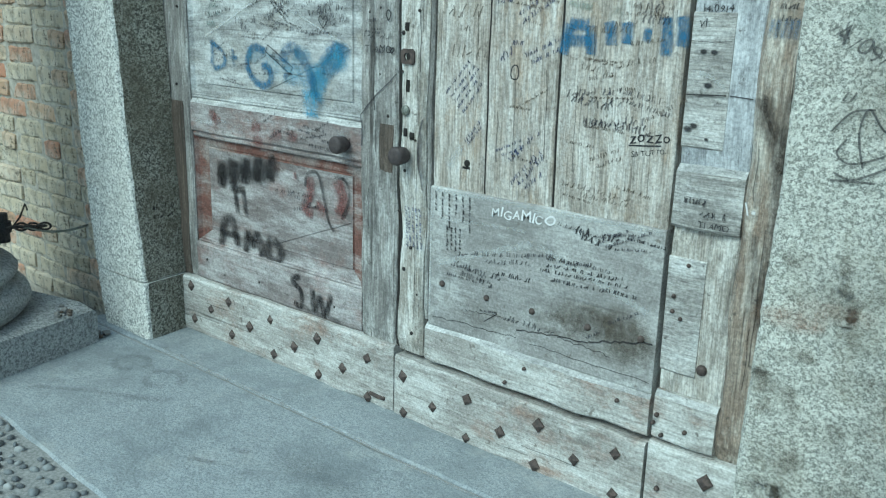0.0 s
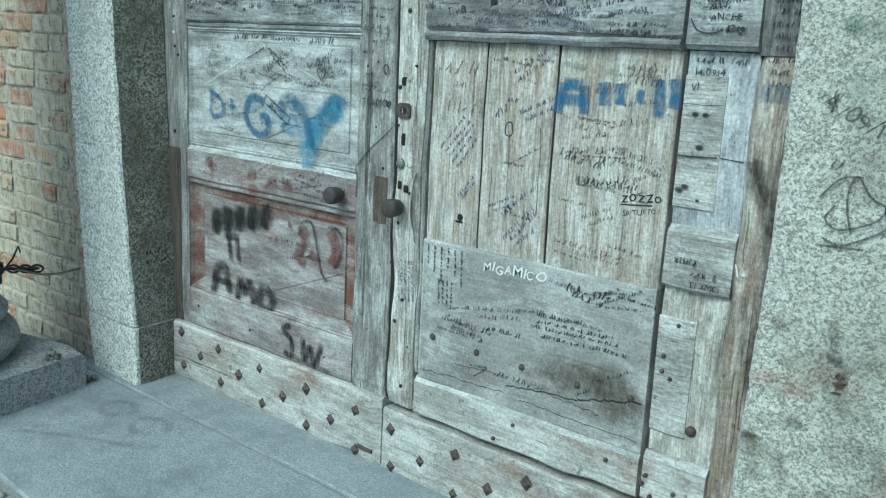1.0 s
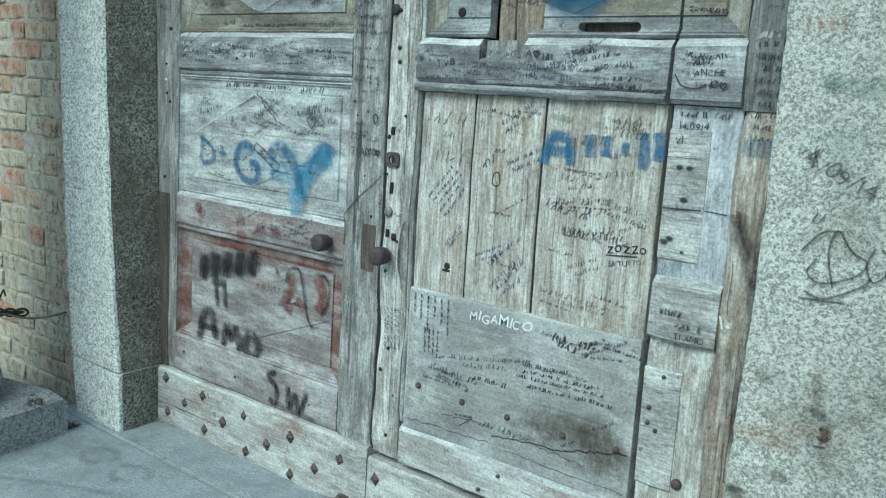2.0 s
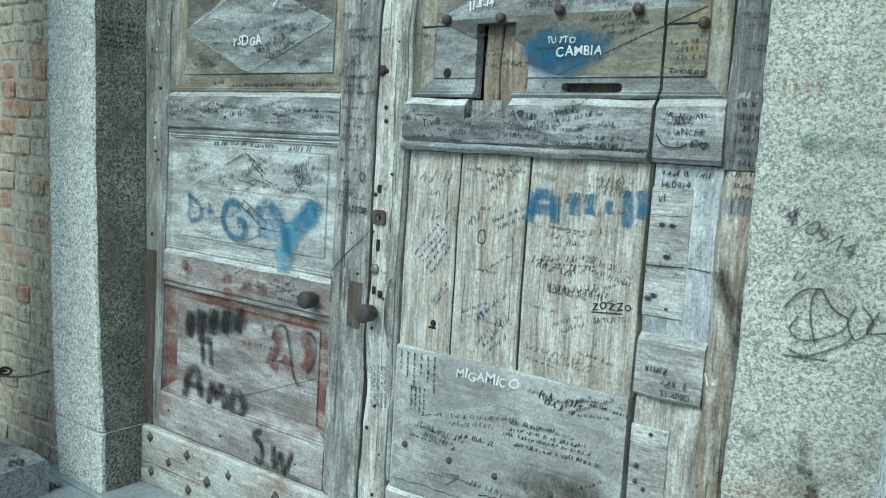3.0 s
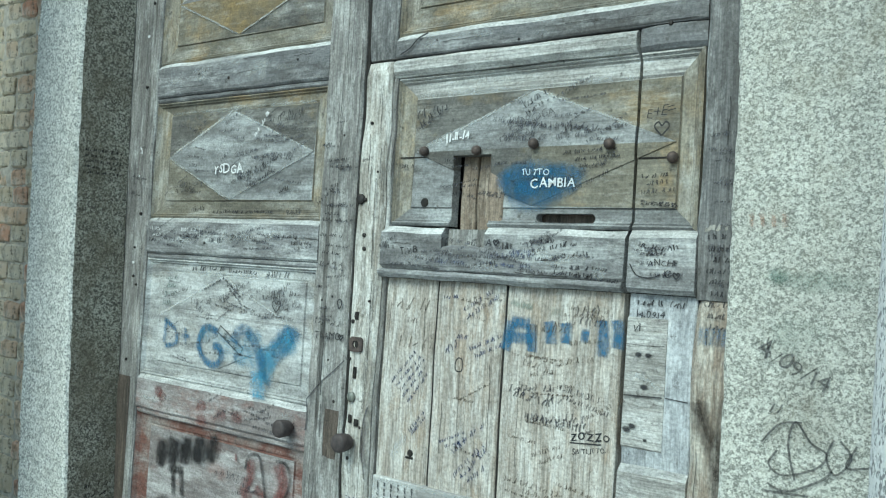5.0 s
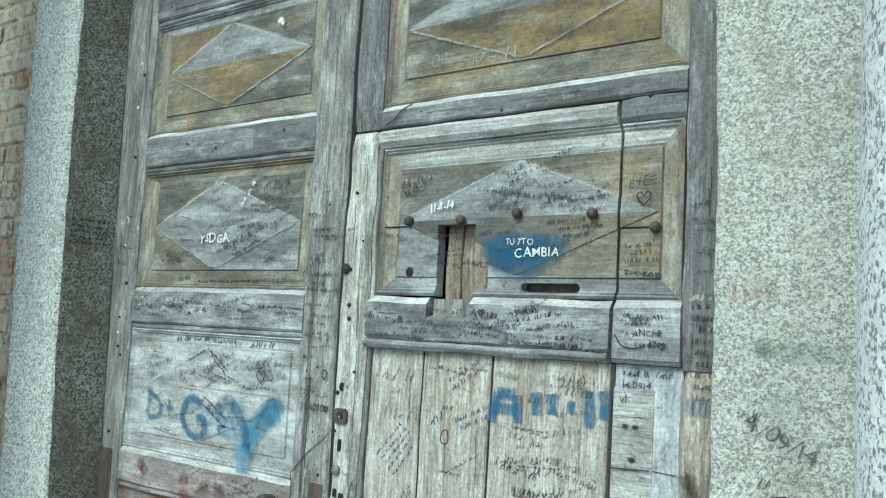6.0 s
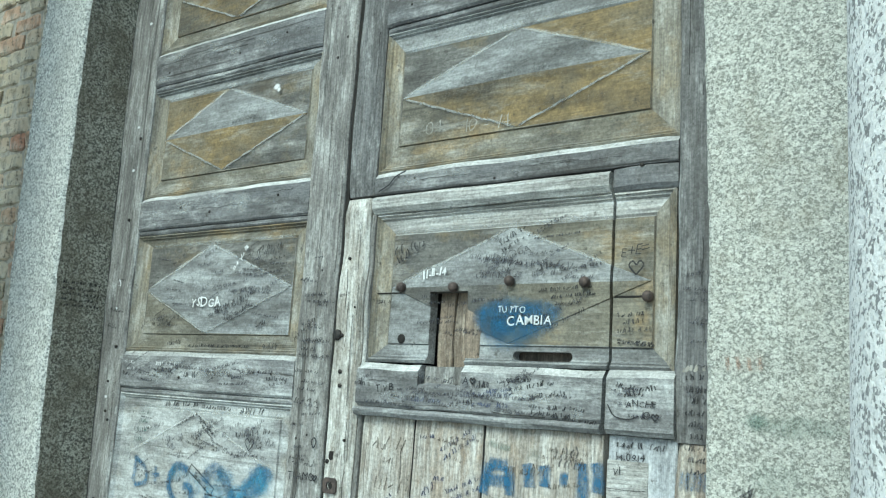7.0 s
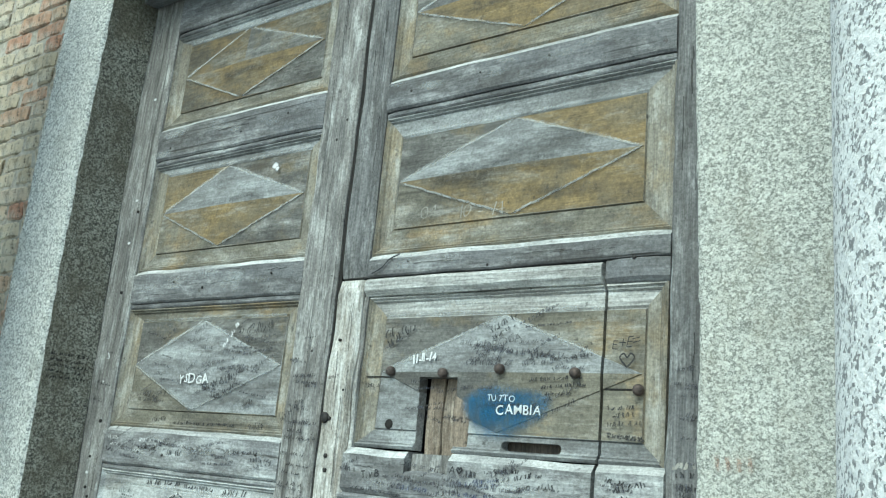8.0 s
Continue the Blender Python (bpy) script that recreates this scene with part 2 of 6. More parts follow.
M_GRIT = simple("grit_bedding", (0.20, 0.205, 0.20), (0.36, 0.36, 0.35), 110, 0.95, 0.0, 0.004)
M_EARTH = simple("courtyard_ground", (0.16, 0.155, 0.145), (0.28, 0.27, 0.26), 6, 0.95, 0.0, 0.004)
M_PLASTER = simple("plain_wall_plaster", (0.34, 0.31, 0.27), (0.45, 0.42, 0.38), 7, 0.95, 0.0, 0.004)


def brick_material():
    k = Mat("old_brick")
    info = k.t.nodes.new("ShaderNodeObjectInfo")
    geo = k.t.nodes.new("ShaderNodeNewGeometry")
    pick = k.math("FRACT", k.math("ADD", info.outputs["Random"], geo.outputs["Random Per Island"]))
    base = k.ramp(pick, (0.0, (0.56, 0.47, 0.33)), (0.35, (0.64, 0.56, 0.42)), (0.60, (0.66, 0.58, 0.45)), (0.74, (0.62, 0.45, 0.31)), (0.88, (0.58, 0.34, 0.23)), (1.0, (0.55, 0.28, 0.18)))
    wash = k.noise(6, 10, None, 0.76)
    c = k.mix(k.ramp(wash, (0.46, 0.0), (0.62, 0.8)), base, (0.74, 0.70, 0.60))
    dirt = k.noise(13, 8, k.mapped((1, 1, 1), (4, 4, 4)), 0.7)
    c = k.mix(k.ramp(dirt, (0.50, 0.0), (0.66, 0.8)), c, (0.13, 0.115, 0.09))
    pits = k.noise(40, 8, k.mapped((1, 1, 1), (2, 7, 1)), 0.75)
    c = k.mix(k.ramp(pits, (0.38, 0.9), (0.46, 0.0)), c, (0.14, 0.115, 0.085))
    h = k.math("ADD", k.noise(60, 7, None, 0.7), k.math("MULTIPLY", pits, 1.4))
    return k.finish(c, 0.92, h, 0.010, 0.9)


def pebble_material():
    k = Mat("river_pebble")
    info = k.t.nodes.new("ShaderNodeObjectInfo")
    geo = k.t.nodes.new("ShaderNodeNewGeometry")
    pick = k.math("FRACT", k.math("ADD", info.outputs["Random"], geo.outputs["Random Per Island"]))
    base = k.ramp(pick, (0.0, (0.04, 0.048, 0.062)), (0.35, (0.12, 0.135, 0.15)), (0.75, (0.23, 0.245, 0.25)), (1.0, (0.38, 0.385, 0.38)))
    c = k.mix(k.ramp(k.noise(70, 5), (0.4, 0.0), (0.7, 0.5)), base, (0.35, 0.35, 0.33))
    return k.finish(c, 0.6, k.noise(150, 4), 0.001, 0.4)


M_BRICK, M_PEBBLE = brick_material(), pebble_material()


def ink(name, colour, strength=1.0, soft=False, metal=0.0):
    """Paint or marker: covers by the stroke's own density and breaks up on the grain below."""
    s = Mat(name)
    att = s.t.nodes.new("ShaderNodeAttribute")
    att.attribute_name = "cover"
    n = s.noise(1.0, 6, s.mapped((90, 90, 30)), 0.7)
    br = s.noise(26, 6, None, 0.7)
    tear = s.math("ADD", s.math("MULTIPLY", n, 0.5), s.math("MULTIPLY", br, 0.5))
    if soft:
        dens = s.math("MULTIPLY", att.outputs["Fac"], s.ramp(tear, (0.36, 0.2), (0.58, 1.0)))
    else:
        dens = s.math("MULTIPLY", att.outputs["Fac"], s.ramp(tear, (0.28, 0.35), (0.42, 1.0)))
    s.link(s.math("MULTIPLY", dens, strength), s.b.inputs["Alpha"])
    return s.finish(s.mix(br, tuple(c * 0.75 for c in colour), colour), 0.75)


I_BLACK = ink("black_marker", (0.025, 0.025, 0.03), 0.93)
I_FAINT = ink("faded_marker", (0.055, 0.055, 0.068), 0.68)
I_BROWN = ink("brown_pencil", (0.13, 0.10, 0.07), 0.6)
I_GREY = ink("grey_marker", (0.045, 0.045, 0.05), 0.68)
I_NAVY = ink("blue_marker", (0.035, 0.06, 0.16), 0.75)
I_GREEN = ink("green_marker", (0.03, 0.14, 0.11), 0.65)
I_WHITE = ink("white_correction_paint", (0.85, 0.86, 0.87), 0.95)
I_CHALK = ink("pale_scratch", (0.64, 0.62, 0.56), 0.62)
# Pale ink for bleached wear and for light painted along edges.
I_WEAR_LIT = ink("bleached_lit_edge", (0.66, 0.68, 0.67), 0.55, True)
S_BLUE = ink("blue_spray", (0.035, 0.155, 0.30), 0.85, True)
S_BLUE_PALE = ink("pale_blue_spray", (0.10, 0.34, 0.52), 0.8, True)
S_BLACK = ink("black_spray", (0.022, 0.02, 0.022), 0.85, True)
S_RED = ink("red_paint", (0.17, 0.035, 0.03), 0.8, True)
S_ORANGE = ink("orange_stain", (0.40, 0.17, 0.08), 0.65, True)
S_TEAL = ink("green_stain", (0.10, 0.20, 0.16), 0.5, True)


# ---- building helpers ----
def thing(name, place, label, category, kind="", group=""):
    return tagged(put_empty(name, place), label, category, group, kind)


def put_empty(name, place):
    ob = new(name)
    ob.empty_display_size = 0.1
    ob.matrix_world = Matrix.Translation(place)
    return ob


def hang(ob, parent):
    """Parent ob while it stays where it is."""
    if parent is not None:
        m = Matrix.Translation(parent.location)
        up = parent.parent
        while up is not None:
            m = Matrix.Translation(up.location) @ m
            up = up.parent
        ob.parent, ob.matrix_parent_inverse = parent, Matrix.Identity(4)
        ob.location = -(m.translation)
    return ob


def part(name, bm, material, parent, label="", smooth=False):
    me = bpy.data.meshes.new(name)
    bm.normal_update()
    bm.to_mesh(me)
    bm.free()
    for m in material if isinstance(material, (list, tuple)) else [material]:
        me.materials.append(m)
    if smooth:
        for p in me.polygons:
            p.use_smooth = True
    ob = hang(new(name, me), parent)
    if label:
        ob["label"] = label
    return ob


def jitter(v, amp, k=9.0):
    n = noise.noise_vector(Vector((v[0] * k, v[1] * k, v[2] * k)))
    return Vector(v) + n * amp


def loft(bm, rings, cap=True):
    made = [[bm.verts.new(p) for p in r] for r in rings]
    for a, b in zip(made, made[1:]):
        for i in range(len(a)):
            j = (i + 1) % len(a)
            bm.faces.new((a[i], a[j], b[j], b[i]))
    if cap:
        bm.faces.new(made[0][::-1])
        bm.faces.new(made[-1])
    return made


def board(bm, x0, x1, z0, z1, y0, y1, axis="z", edge=0.004, amp=0.0015, top=0.0, foot=0.0, k=9.0):
    """A timber from y0 (face) to y1 (back) with worn arrises; top and foot: wide chamfers of a rail."""
    n = max(2, int((x1 - x0 if axis == "x" else z1 - z0) / 0.035))
    rings = []
    e, ty, fy = edge, max(top, edge), max(foot, edge)
    for i in range(n + 1):
        f = i / n
        if axis == "x":
            x = x0 + (x1 - x0) * f
            s = e if i in (0, n) else 0.0
            ring = [(x, y1, z0), (x, y0 + fy * 0.8 + s, z0), (x, y0 + s, z0 + fy), (x, y0 + s, z1 - ty), (x, y0 + ty * 0.9 + s, z1), (x, y1, z1)]
        else:
            z = z0 + (z1 - z0) * f
            s = e if i in (0, n) else 0.0
            ring = [(x0, y1, z), (x1, y1, z), (x1, y0 + e + s, z), (x1 - e, y0 + s, z), (x0 + e, y0 + s, z), (x0, y0 + e + s, z)]
        rings.append([jitter(p, amp * (2.0 if 0 < i < n else 1.0), k) if p[1] < y1 - 1e-6 else p for p in ring])
    loft(bm, rings)
    bmesh.ops.recalc_face_normals(bm, faces=bm.faces)
    # Up-facing chamfers get the paler colour with its painted sky light.
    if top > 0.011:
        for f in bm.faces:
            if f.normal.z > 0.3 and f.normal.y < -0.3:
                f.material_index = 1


def one_board(name, material, parent, *args, label="", **kw):
    bm = bmesh.new()
    board(bm, *args, **kw)
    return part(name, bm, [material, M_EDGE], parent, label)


def smooth_line(pts, step=6):
    out = []
    n = len(pts)
    for i in range(n - 1):
        p0, p1, p2, p3 = pts[max(i - 1, 0)], pts[i], pts[i + 1], pts[min(i + 2, n - 1)]
        for s in range(step):
            u = s / step
            out.append(tuple(0.5 * (2 * b + (c - a) * u + (2 * a - 5 * b + 4 * c - d) * u * u + (3 * b - a - 3 * c + d) * u ** 3) for a, b, c, d in zip(p0, p1, p2, p3)))
    out.append(tuple(pts[-1]))
    return out


class Ink:
    """Collects strokes on an upright face (u across, w up) and makes one mesh of them."""

    def __init__(self, at=lambda u, w, d: (u, -0.002 - d, w)):
        self.v, self.f, self.d, self.at, self.level = [], [], [], at, 0

    def line(self, pts, width, dens=1.0, soft=False, curve=True):
        p = smooth_line(pts) if curve and len(pts) > 2 else [tuple(q) for q in pts]
        if len(p) == 2 and soft:
            p = [tuple(a + (b - a) * i / 7 for a, b in zip(*p)) for i in range(8)]
        base, n = len(self.v), len(p)
        self.level += 1
        lift = 0.00002 * (self.level % 40)
        for i, (u, w) in enumerate(p):
            a, b = p[max(i - 1, 0)], p[min(i + 1, n - 1)]
            du, dw = b[0] - a[0], b[1] - a[1]
            ln = math.hypot(du, dw) or 1.0
            nu, nw = -dw / ln * width / 2, du / ln * width / 2
            end = 0.0 if soft and i in (0, n - 1) else 1.0
            for s, q in ((-1, 0.0 if soft else 1.0), (-0.45, 1.0), (0.45, 1.0), (1, 0.0 if soft else 1.0)):
                self.v.append(self.at(u + nu * s, w + nw * s, lift))
                self.d.append(dens * q * end)
        for i in range(n - 1):
            for j in range(3):
                a = base + i * 4 + j
                self.f.append((a, a + 1, a + 5, a + 4))

    def blot(self, u, w, ru, rw, dens=1.0):
        """A soft round patch of paint."""
        base = len(self.v)
        self.level += 1
        lift = 0.00002 * (self.level % 40)
        self.v.append(self.at(u, w, lift)), self.d.append(dens)
        for r, q in ((0.55, 0.9), (1.0, 0.0)):
            for i in range(20):
                a = i / 20 * math.tau
                k = 1 + 0.18 * noise.noise((u * 9 + math.cos(a), w * 9 + math.sin(a), r))
                self.v.append(self.at(u + ru * r * k * math.cos(a), w + rw * r * k * math.sin(a), lift))
                self.d.append(dens * q)
        for i in range(20):
            j = (i + 1) % 20
            self.f.append((base, base + 1 + i, base + 1 + j))
            self.f.append((base + 1 + i, base + 21 + i, base + 21 + j, base + 1 + j))

    def bars(self, u, w, length, height, turn=0.0, width=0.003, rng=random):
        """A line of writing that cannot be read: short leaning and hooked strokes in groups."""
        c, s = math.cos(radians(turn)), math.sin(radians(turn))
        place = lambda p, q: (u + p * c - q * s, w + p * s + q * c)
        x, drift, left = 0.0, 0.0, rng.randint(3, 7)
        while x < length:
            if left == 0:
                x += height * rng.uniform(0.5, 0.8)
                left = rng.randint(2, 7)
                continue
            left -= 1
            drift += rng.uniform(-0.06, 0.06) * height
            h, wd = height * rng.uniform(0.55, 0.85), height * rng.uniform(0.28, 0.5)
            dens, kind = rng.uniform(0.55, 1.0), rng.random()
            lean, bow = height * rng.uniform(-0.15, 0.35), height * rng.uniform(-0.14, 0.14)
            if kind < 0.72:
                self.line([place(x, drift), place(x + lean * 0.5 + bow, drift + h * 0.5), place(x + lean, drift + h)], width, dens)
            elif kind < 0.86:
                self.line([place(x, drift + h * 0.2), place(x + wd, drift + h * rng.uniform(0.4, 0.9))], width, dens, curve=False)
            else:
                self.line([place(x, drift + h * 0.1), place(x + wd * 0.6, drift + h * 0.05), place(x + wd, drift + h * 0.5)], width, dens)
            wd *= 0.62
            x += wd + height * rng.uniform(0.12, 0.24)

    def words(self, text, u, w, size, turn=0.0, bold=0.0, wide=1.0):
        """Letters that can be read, in the built-in font, each set a little unevenly as a hand does."""
        g = random.Random(text)
        c, s = math.cos(radians(turn)), math.sin(radians(turn))
        self.level += 1
        lift = 0.00002 * (self.level % 40)
        pen = 0.0
        for ch in text:
            if ch == " ":
                pen += size * 0.32 * wide
                continue
            cu = bpy.data.curves.new("letters", "FONT")
            cu.body, cu.size, cu.offset, cu.resolution_u = ch, size, bold, 3
            ob = bpy.data.objects.new("letters", cu)
            me = bpy.data.meshes.new_from_object(ob)
            lo, hi = min(v.co.x for v in me.vertices), max(v.co.x for v in me.vertices)
            tilt, grow, drop, slant = radians(g.uniform(-9, 9)), g.uniform(0.86, 1.14), g.uniform(-0.07, 0.07) * size, g.uniform(-0.05, 0.22)
            base = len(self.v)
            for v in me.vertices:
                x, y = (v.co.x - lo) * wide * grow, v.co.y * grow
                wobble = noise.noise_vector(Vector((x / size * 1.6 + pen * 40, y / size * 1.6, 2.0))) * size * 0.09
                x, y = x + slant * y + wobble.x, y + wobble.y
                x, y = pen + x * math.cos(tilt) - y * math.sin(tilt), drop + x * math.sin(tilt) + y * math.cos(tilt)
                self.v.append(self.at(u + x * c - y * s, w + x * s + y * c, lift))
                self.d.append(1.0)
            for p in me.polygons:
                self.f.append(tuple(base + i for i in p.vertices))
            pen += (hi - lo) * wide * grow + size * g.uniform(0.07, 0.14)
            bpy.data.objects.remove(ob)
            bpy.data.curves.remove(cu)
            bpy.data.meshes.remove(me)

    def heart(self, u, w, s, width):
        self.line([(u, w - s), (u - s, w + 0.2 * s), (u - 0.5 * s, w + 0.8 * s), (u, w + 0.3 * s), (u + 0.5 * s, w + 0.8 * s), (u + s, w + 0.2 * s), (u, w - s)], width)

    def make(self, name, material, parent, label=""):
        me = bpy.data.meshes.new(name)
        me.from_pydata(self.v, [], self.f)
        att = me.attributes.new("cover", "FLOAT", "POINT")
        att.data.foreach_set("value", self.d)
        me.materials.append(material)
        ob = hang(new(name, me), parent)
        if label:
            ob["label"] = label
        return ob


# ---- the setting: ground, threshold, walls, pillars, lintel ----
def slab(bm, x0, x1, y0, y1, z0, z1, edge=0.006, amp=0.002, cut=0.06):
    """A stone slab with worn arrises on top."""
    nx = max(1, int((x1 - x0) / cut))
    rings = []
    for i in range(nx + 1):
        x = x0 + (x1 - x0) * i / nx
        s = edge if i in (0, nx) else 0
        ring = [(x, y0, z0), (x, y1, z0), (x, y1, z1 - edge - s), (x, y1 - edge, z1 - s), (x, y0 + edge, z1 - s), (x, y0, z1 - edge - s)]
        rings.append([p if q < 2 else jitter(p, amp, 7) for q, p in enumerate(ring)])
    loft(bm, rings)
    bmesh.ops.recalc_face_normals(bm, faces=bm.faces)


def cuboid(bm, x0, x1, y0, y1, z0, z1):
    r = [[(x0, y0, z), (x1, y0, z), (x1, y1, z), (x0, y1, z)] for z in (z0, z1)]
    loft(bm, r)


def front_edge(x):
    """The front edge of the threshold runs a little askew to the wall."""
    return -0.807 - 0.066 * x


def skew_front(bm):
    for v in bm.verts:
        if v.co.y < -0.7:
            v.co.y += front_edge(v.co.x) + 0.785


bm = bmesh.new()
s = [bm.verts.new((x, y, -0.06)) for x, y in ((-300, -300), (300, -300), (300, 300), (-300, 300))]
bm.faces.new(s)
tagged(part("ground", bm, M_EARTH, None), "grey-brown trodden ground of the courtyard", "ground", kind="structure")

threshold = tagged(put_empty("threshold", (0, -0.2, 0)), "worn blue-grey granite threshold slabs before the door", "threshold", kind="structure")
bm = bmesh.new()
slab(bm, -1.32, 1.40, -0.196, 0.30, -0.055, 0.0)
part("sill_stone", bm, M_SLAB, threshold)
bm = bmesh.new()
slab(bm, -2.3, 0.62, -0.785, -0.202, -0.055, -0.002, 0.008, 0.006, 0.04)
skew_front(bm)
part("paving_slab", bm, M_SLAB, threshold)
bm = bmesh.new()
slab(bm, 0.628, 2.6, -0.785, -0.204, -0.055, -0.003, 0.008, 0.004)
skew_front(bm)
part("paving_slab", bm, M_SLAB, threshold)
bm = bmesh.new()
slab(bm, -1.30, 1.1, -0.212, -0.190, -0.05, -0.0085, 0.003, 0.004, 0.03)
part("mortar_joint", bm, M_GRIT, threshold, "crumbling pale mortar joint")


# the leaning granite jambs: height, front inner x, front outer x, inner x at the door
JAMB_W = [(0.0, -0.962, -1.24, -0.981), (0.195, -0.969, -1.272, -0.986)]
JAMB_W_UP = [(0.201, -0.973, -1.272, -0.990), (0.42, -1.002, -1.292, -1.002), (0.75, -1.037, -1.314, -1.019), (1.1, -1.062, -1.332, -1.036), (1.8, -1.094, -1.372, -1.064), (2.3, -1.098, -1.374, -1.078), (2.83, -1.094, -1.374, -1.070)]
JAMB_E = [(0.0, 1.022, 1.36, 1.022), (0.8, 1.046, 1.37, 1.046), (1.5, 1.046, 1.37, 1.046), (2.1, 1.026, 1.37, 1.026), (2.83, 1.02, 1.37, 1.02)]


def between(rows, z):
    for a, b in zip(rows, rows[1:]):
        if z <= b[0]:
            f = (z - a[0]) / (b[0] - a[0])
            return [p + (q - p) * f for p, q in zip(a[1:], b[1:])]
    return list(rows[-1][1:])


def jamb(name, rows, material, parent, front=-0.178, back=-0.003, rough=0.0022):
    """One granite block with chipped edges between its rows of heights."""
    bm = bmesh.new()
    z0, z1 = rows[0][0], rows[-1][0]
    n = max(4, int((z1 - z0) / 0.022))
    rings = []
    for i in range(n + 1):
        z = z0 + (z1 - z0) * i / n
        fi, fo, bi = between(rows, z)
        side = 1 if fi > fo else -1
        e = 0.010 + 0.003 * noise.noise((z * 14, side, 3))
        if i in (0, n):
            e += 0.004
        def face(u):
            return (fi + (fo - fi) * u, front, z)
        ring = [(bi, back, z), (fi + (bi - fi) * 0.5, (front + back) / 2, z), (fi + (bi - fi) * 0.1, front + e * 1.3, z), (fi - side * e * 0.35, front + e * 0.4, z), (fi - side * e, front, z)]
        ring += [face(0.35), face(0.7), (fo + side * e, front, z), (fo, front + e, z), (fo, back, z)]
        rings.append([jitter(jitter(p, rough, 24), rough, 70) for p in ring])
    loft(bm, rings)
    # The inner face turns away from the sun; its shade is coloured in.
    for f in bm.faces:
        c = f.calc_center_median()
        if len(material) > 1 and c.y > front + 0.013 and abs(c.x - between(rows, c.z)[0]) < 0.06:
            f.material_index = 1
    bmesh.ops.recalc_face_normals(bm, faces=bm.faces)
    return part(name, bm, material, parent)


pillar_w = tagged(put_empty("wall_jamb_west", (-1.15, -0.1, 0)), "speckled grey granite door jamb, inner face weathered and painted darker as shade", "door jamb", kind="structure")
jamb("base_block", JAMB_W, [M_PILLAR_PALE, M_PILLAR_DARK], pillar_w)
bm = bmesh.new()
cuboid(bm, -1.25, -1.0, -0.165, -0.01, 0.19, 0.206)
part("joint", bm, M_VOID, pillar_w)
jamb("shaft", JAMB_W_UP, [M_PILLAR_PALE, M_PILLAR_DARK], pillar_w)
pillar_e = tagged(put_empty("wall_jamb_east", (1.2, -0.1, 0)), "speckled pale granite door jamb scrawled with graffiti", "door jamb", kind="structure")
jamb("shaft", JAMB_E, [M_PILLAR], pillar_e)

bm = bmesh.new()
slab(bm, -1.42, 1.42, -0.19, 0.3, 2.835, 3.2, 0.01, 0.004)
tagged(part("lintel", bm, M_PILLAR_DARK, None), "dark granite lintel over the doorway", "lintel", kind="structure")

bm = bmesh.new()
slab(bm, -1.09, 1.03, -0.058, -0.006, 2.792, 2.833, 0.006, 0.003)
tagged(part("trim", bm, M_RAIL_HIGH, None), "dark wooden ledge above the door", "trim", kind="structure")

wall_w = tagged(put_empty("wall_west", (-2.5, 0, 0)), "old wall of worn buff and red bricks with lime mortar", "brick wall", kind="structure")
bm = bmesh.new()
cuboid(bm, -5.0, -1.125, -0.136, 0.35, -0.06, 3.4)
part("mortar_bed", bm, M_MORTAR, wall_w, "pale crumbling lime mortar")
bm = bmesh.new()
cuboid(bm, 1.10, 5.0, -0.14, 0.35, -0.06, 3.4)
tagged(part("wall_east", bm, M_PLASTER, None), "plain weathered church wall", "wall", kind="structure")
bm = bmesh.new()
cuboid(bm, -5.0, 5.0, -0.12, 0.35, 3.402, 6.5)
tagged(part("wall_upper", bm, M_PLASTER, None), "plain weathered church wall above the doorway", "wall", kind="structure")
# Dark sheet added behind the leaves for the unlit interior.
bm = bmesh.new()
cuboid(bm, -1.12, 1.10, 0.24, 0.34, -0.05, 2.83)
tagged(part("wall_behind_door", bm, M_VOID, None), "dark sheet standing in for the unlit inside of the doorway", "wall", kind="structure")


# ---- columns of the porch ----
def turned(bm, profile, cx, cy, n=56):
    rings = [[(cx + r * math.cos(a / n * math.tau), cy + r * math.sin(a / n * math.tau), z) for a in range(n)] for r, z in profile]
    loft(bm, [[jitter(p, 0.0015, 16) for p in r] for r in rings])
    bmesh.ops.recalc_face_normals(bm, faces=bm.faces)


def bulge(r0, r1, z0, z1, n=9):
    return [(r0 + (r1 - r0) * math.sin(math.pi * i / n) ** 0.7, z0 + (z1 - z0) * i / n) for i in range(n + 1)]


def porch_column(x, y, label, plinth_half, torus, turn=0.0):
    col = thing("stone_column", (x, y, 0), label, "column", group="porch columns")
    bm = bmesh.new()
    slab(bm, x - plinth_half, x + plinth_half, y - plinth_half, y + plinth_half, -0.004, 0.13, 0.014, 0.006)
    bmesh.ops.rotate(bm, cent=(x, y, 0), matrix=Matrix.Rotation(radians(turn), 3, "Z"), verts=bm.verts)
    part("plinth", bm, M_BASE, col)
    base = bmesh.new()
    profile = bulge(torus - 0.035, torus, 0.128, 0.225) + [(torus - 0.052, 0.227), (torus - 0.052, 0.236)] + bulge(torus - 0.058, torus - 0.030, 0.238, 0.292) + [(torus - 0.075, 0.294), (torus - 0.10, 0.32), (torus - 0.095, 0.35)] + bulge(torus - 0.10, torus - 0.075, 0.352, 0.402) + [(torus - 0.12, 0.42), (torus - 0.13, 0.445)]
    turned(base, profile, x, y)
    part("base_moulding", base, M_BASE, col, "round moulded granite base", True)
    bm = bmesh.new()
    r = torus - 0.145
    turned(bm, [(r + 0.01, 0.446), (r, 0.5)] + [(r - 0.001 * i, 0.5 + 0.3 * i) for i in range(1, 10)], x, y)
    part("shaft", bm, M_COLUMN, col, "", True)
    return col


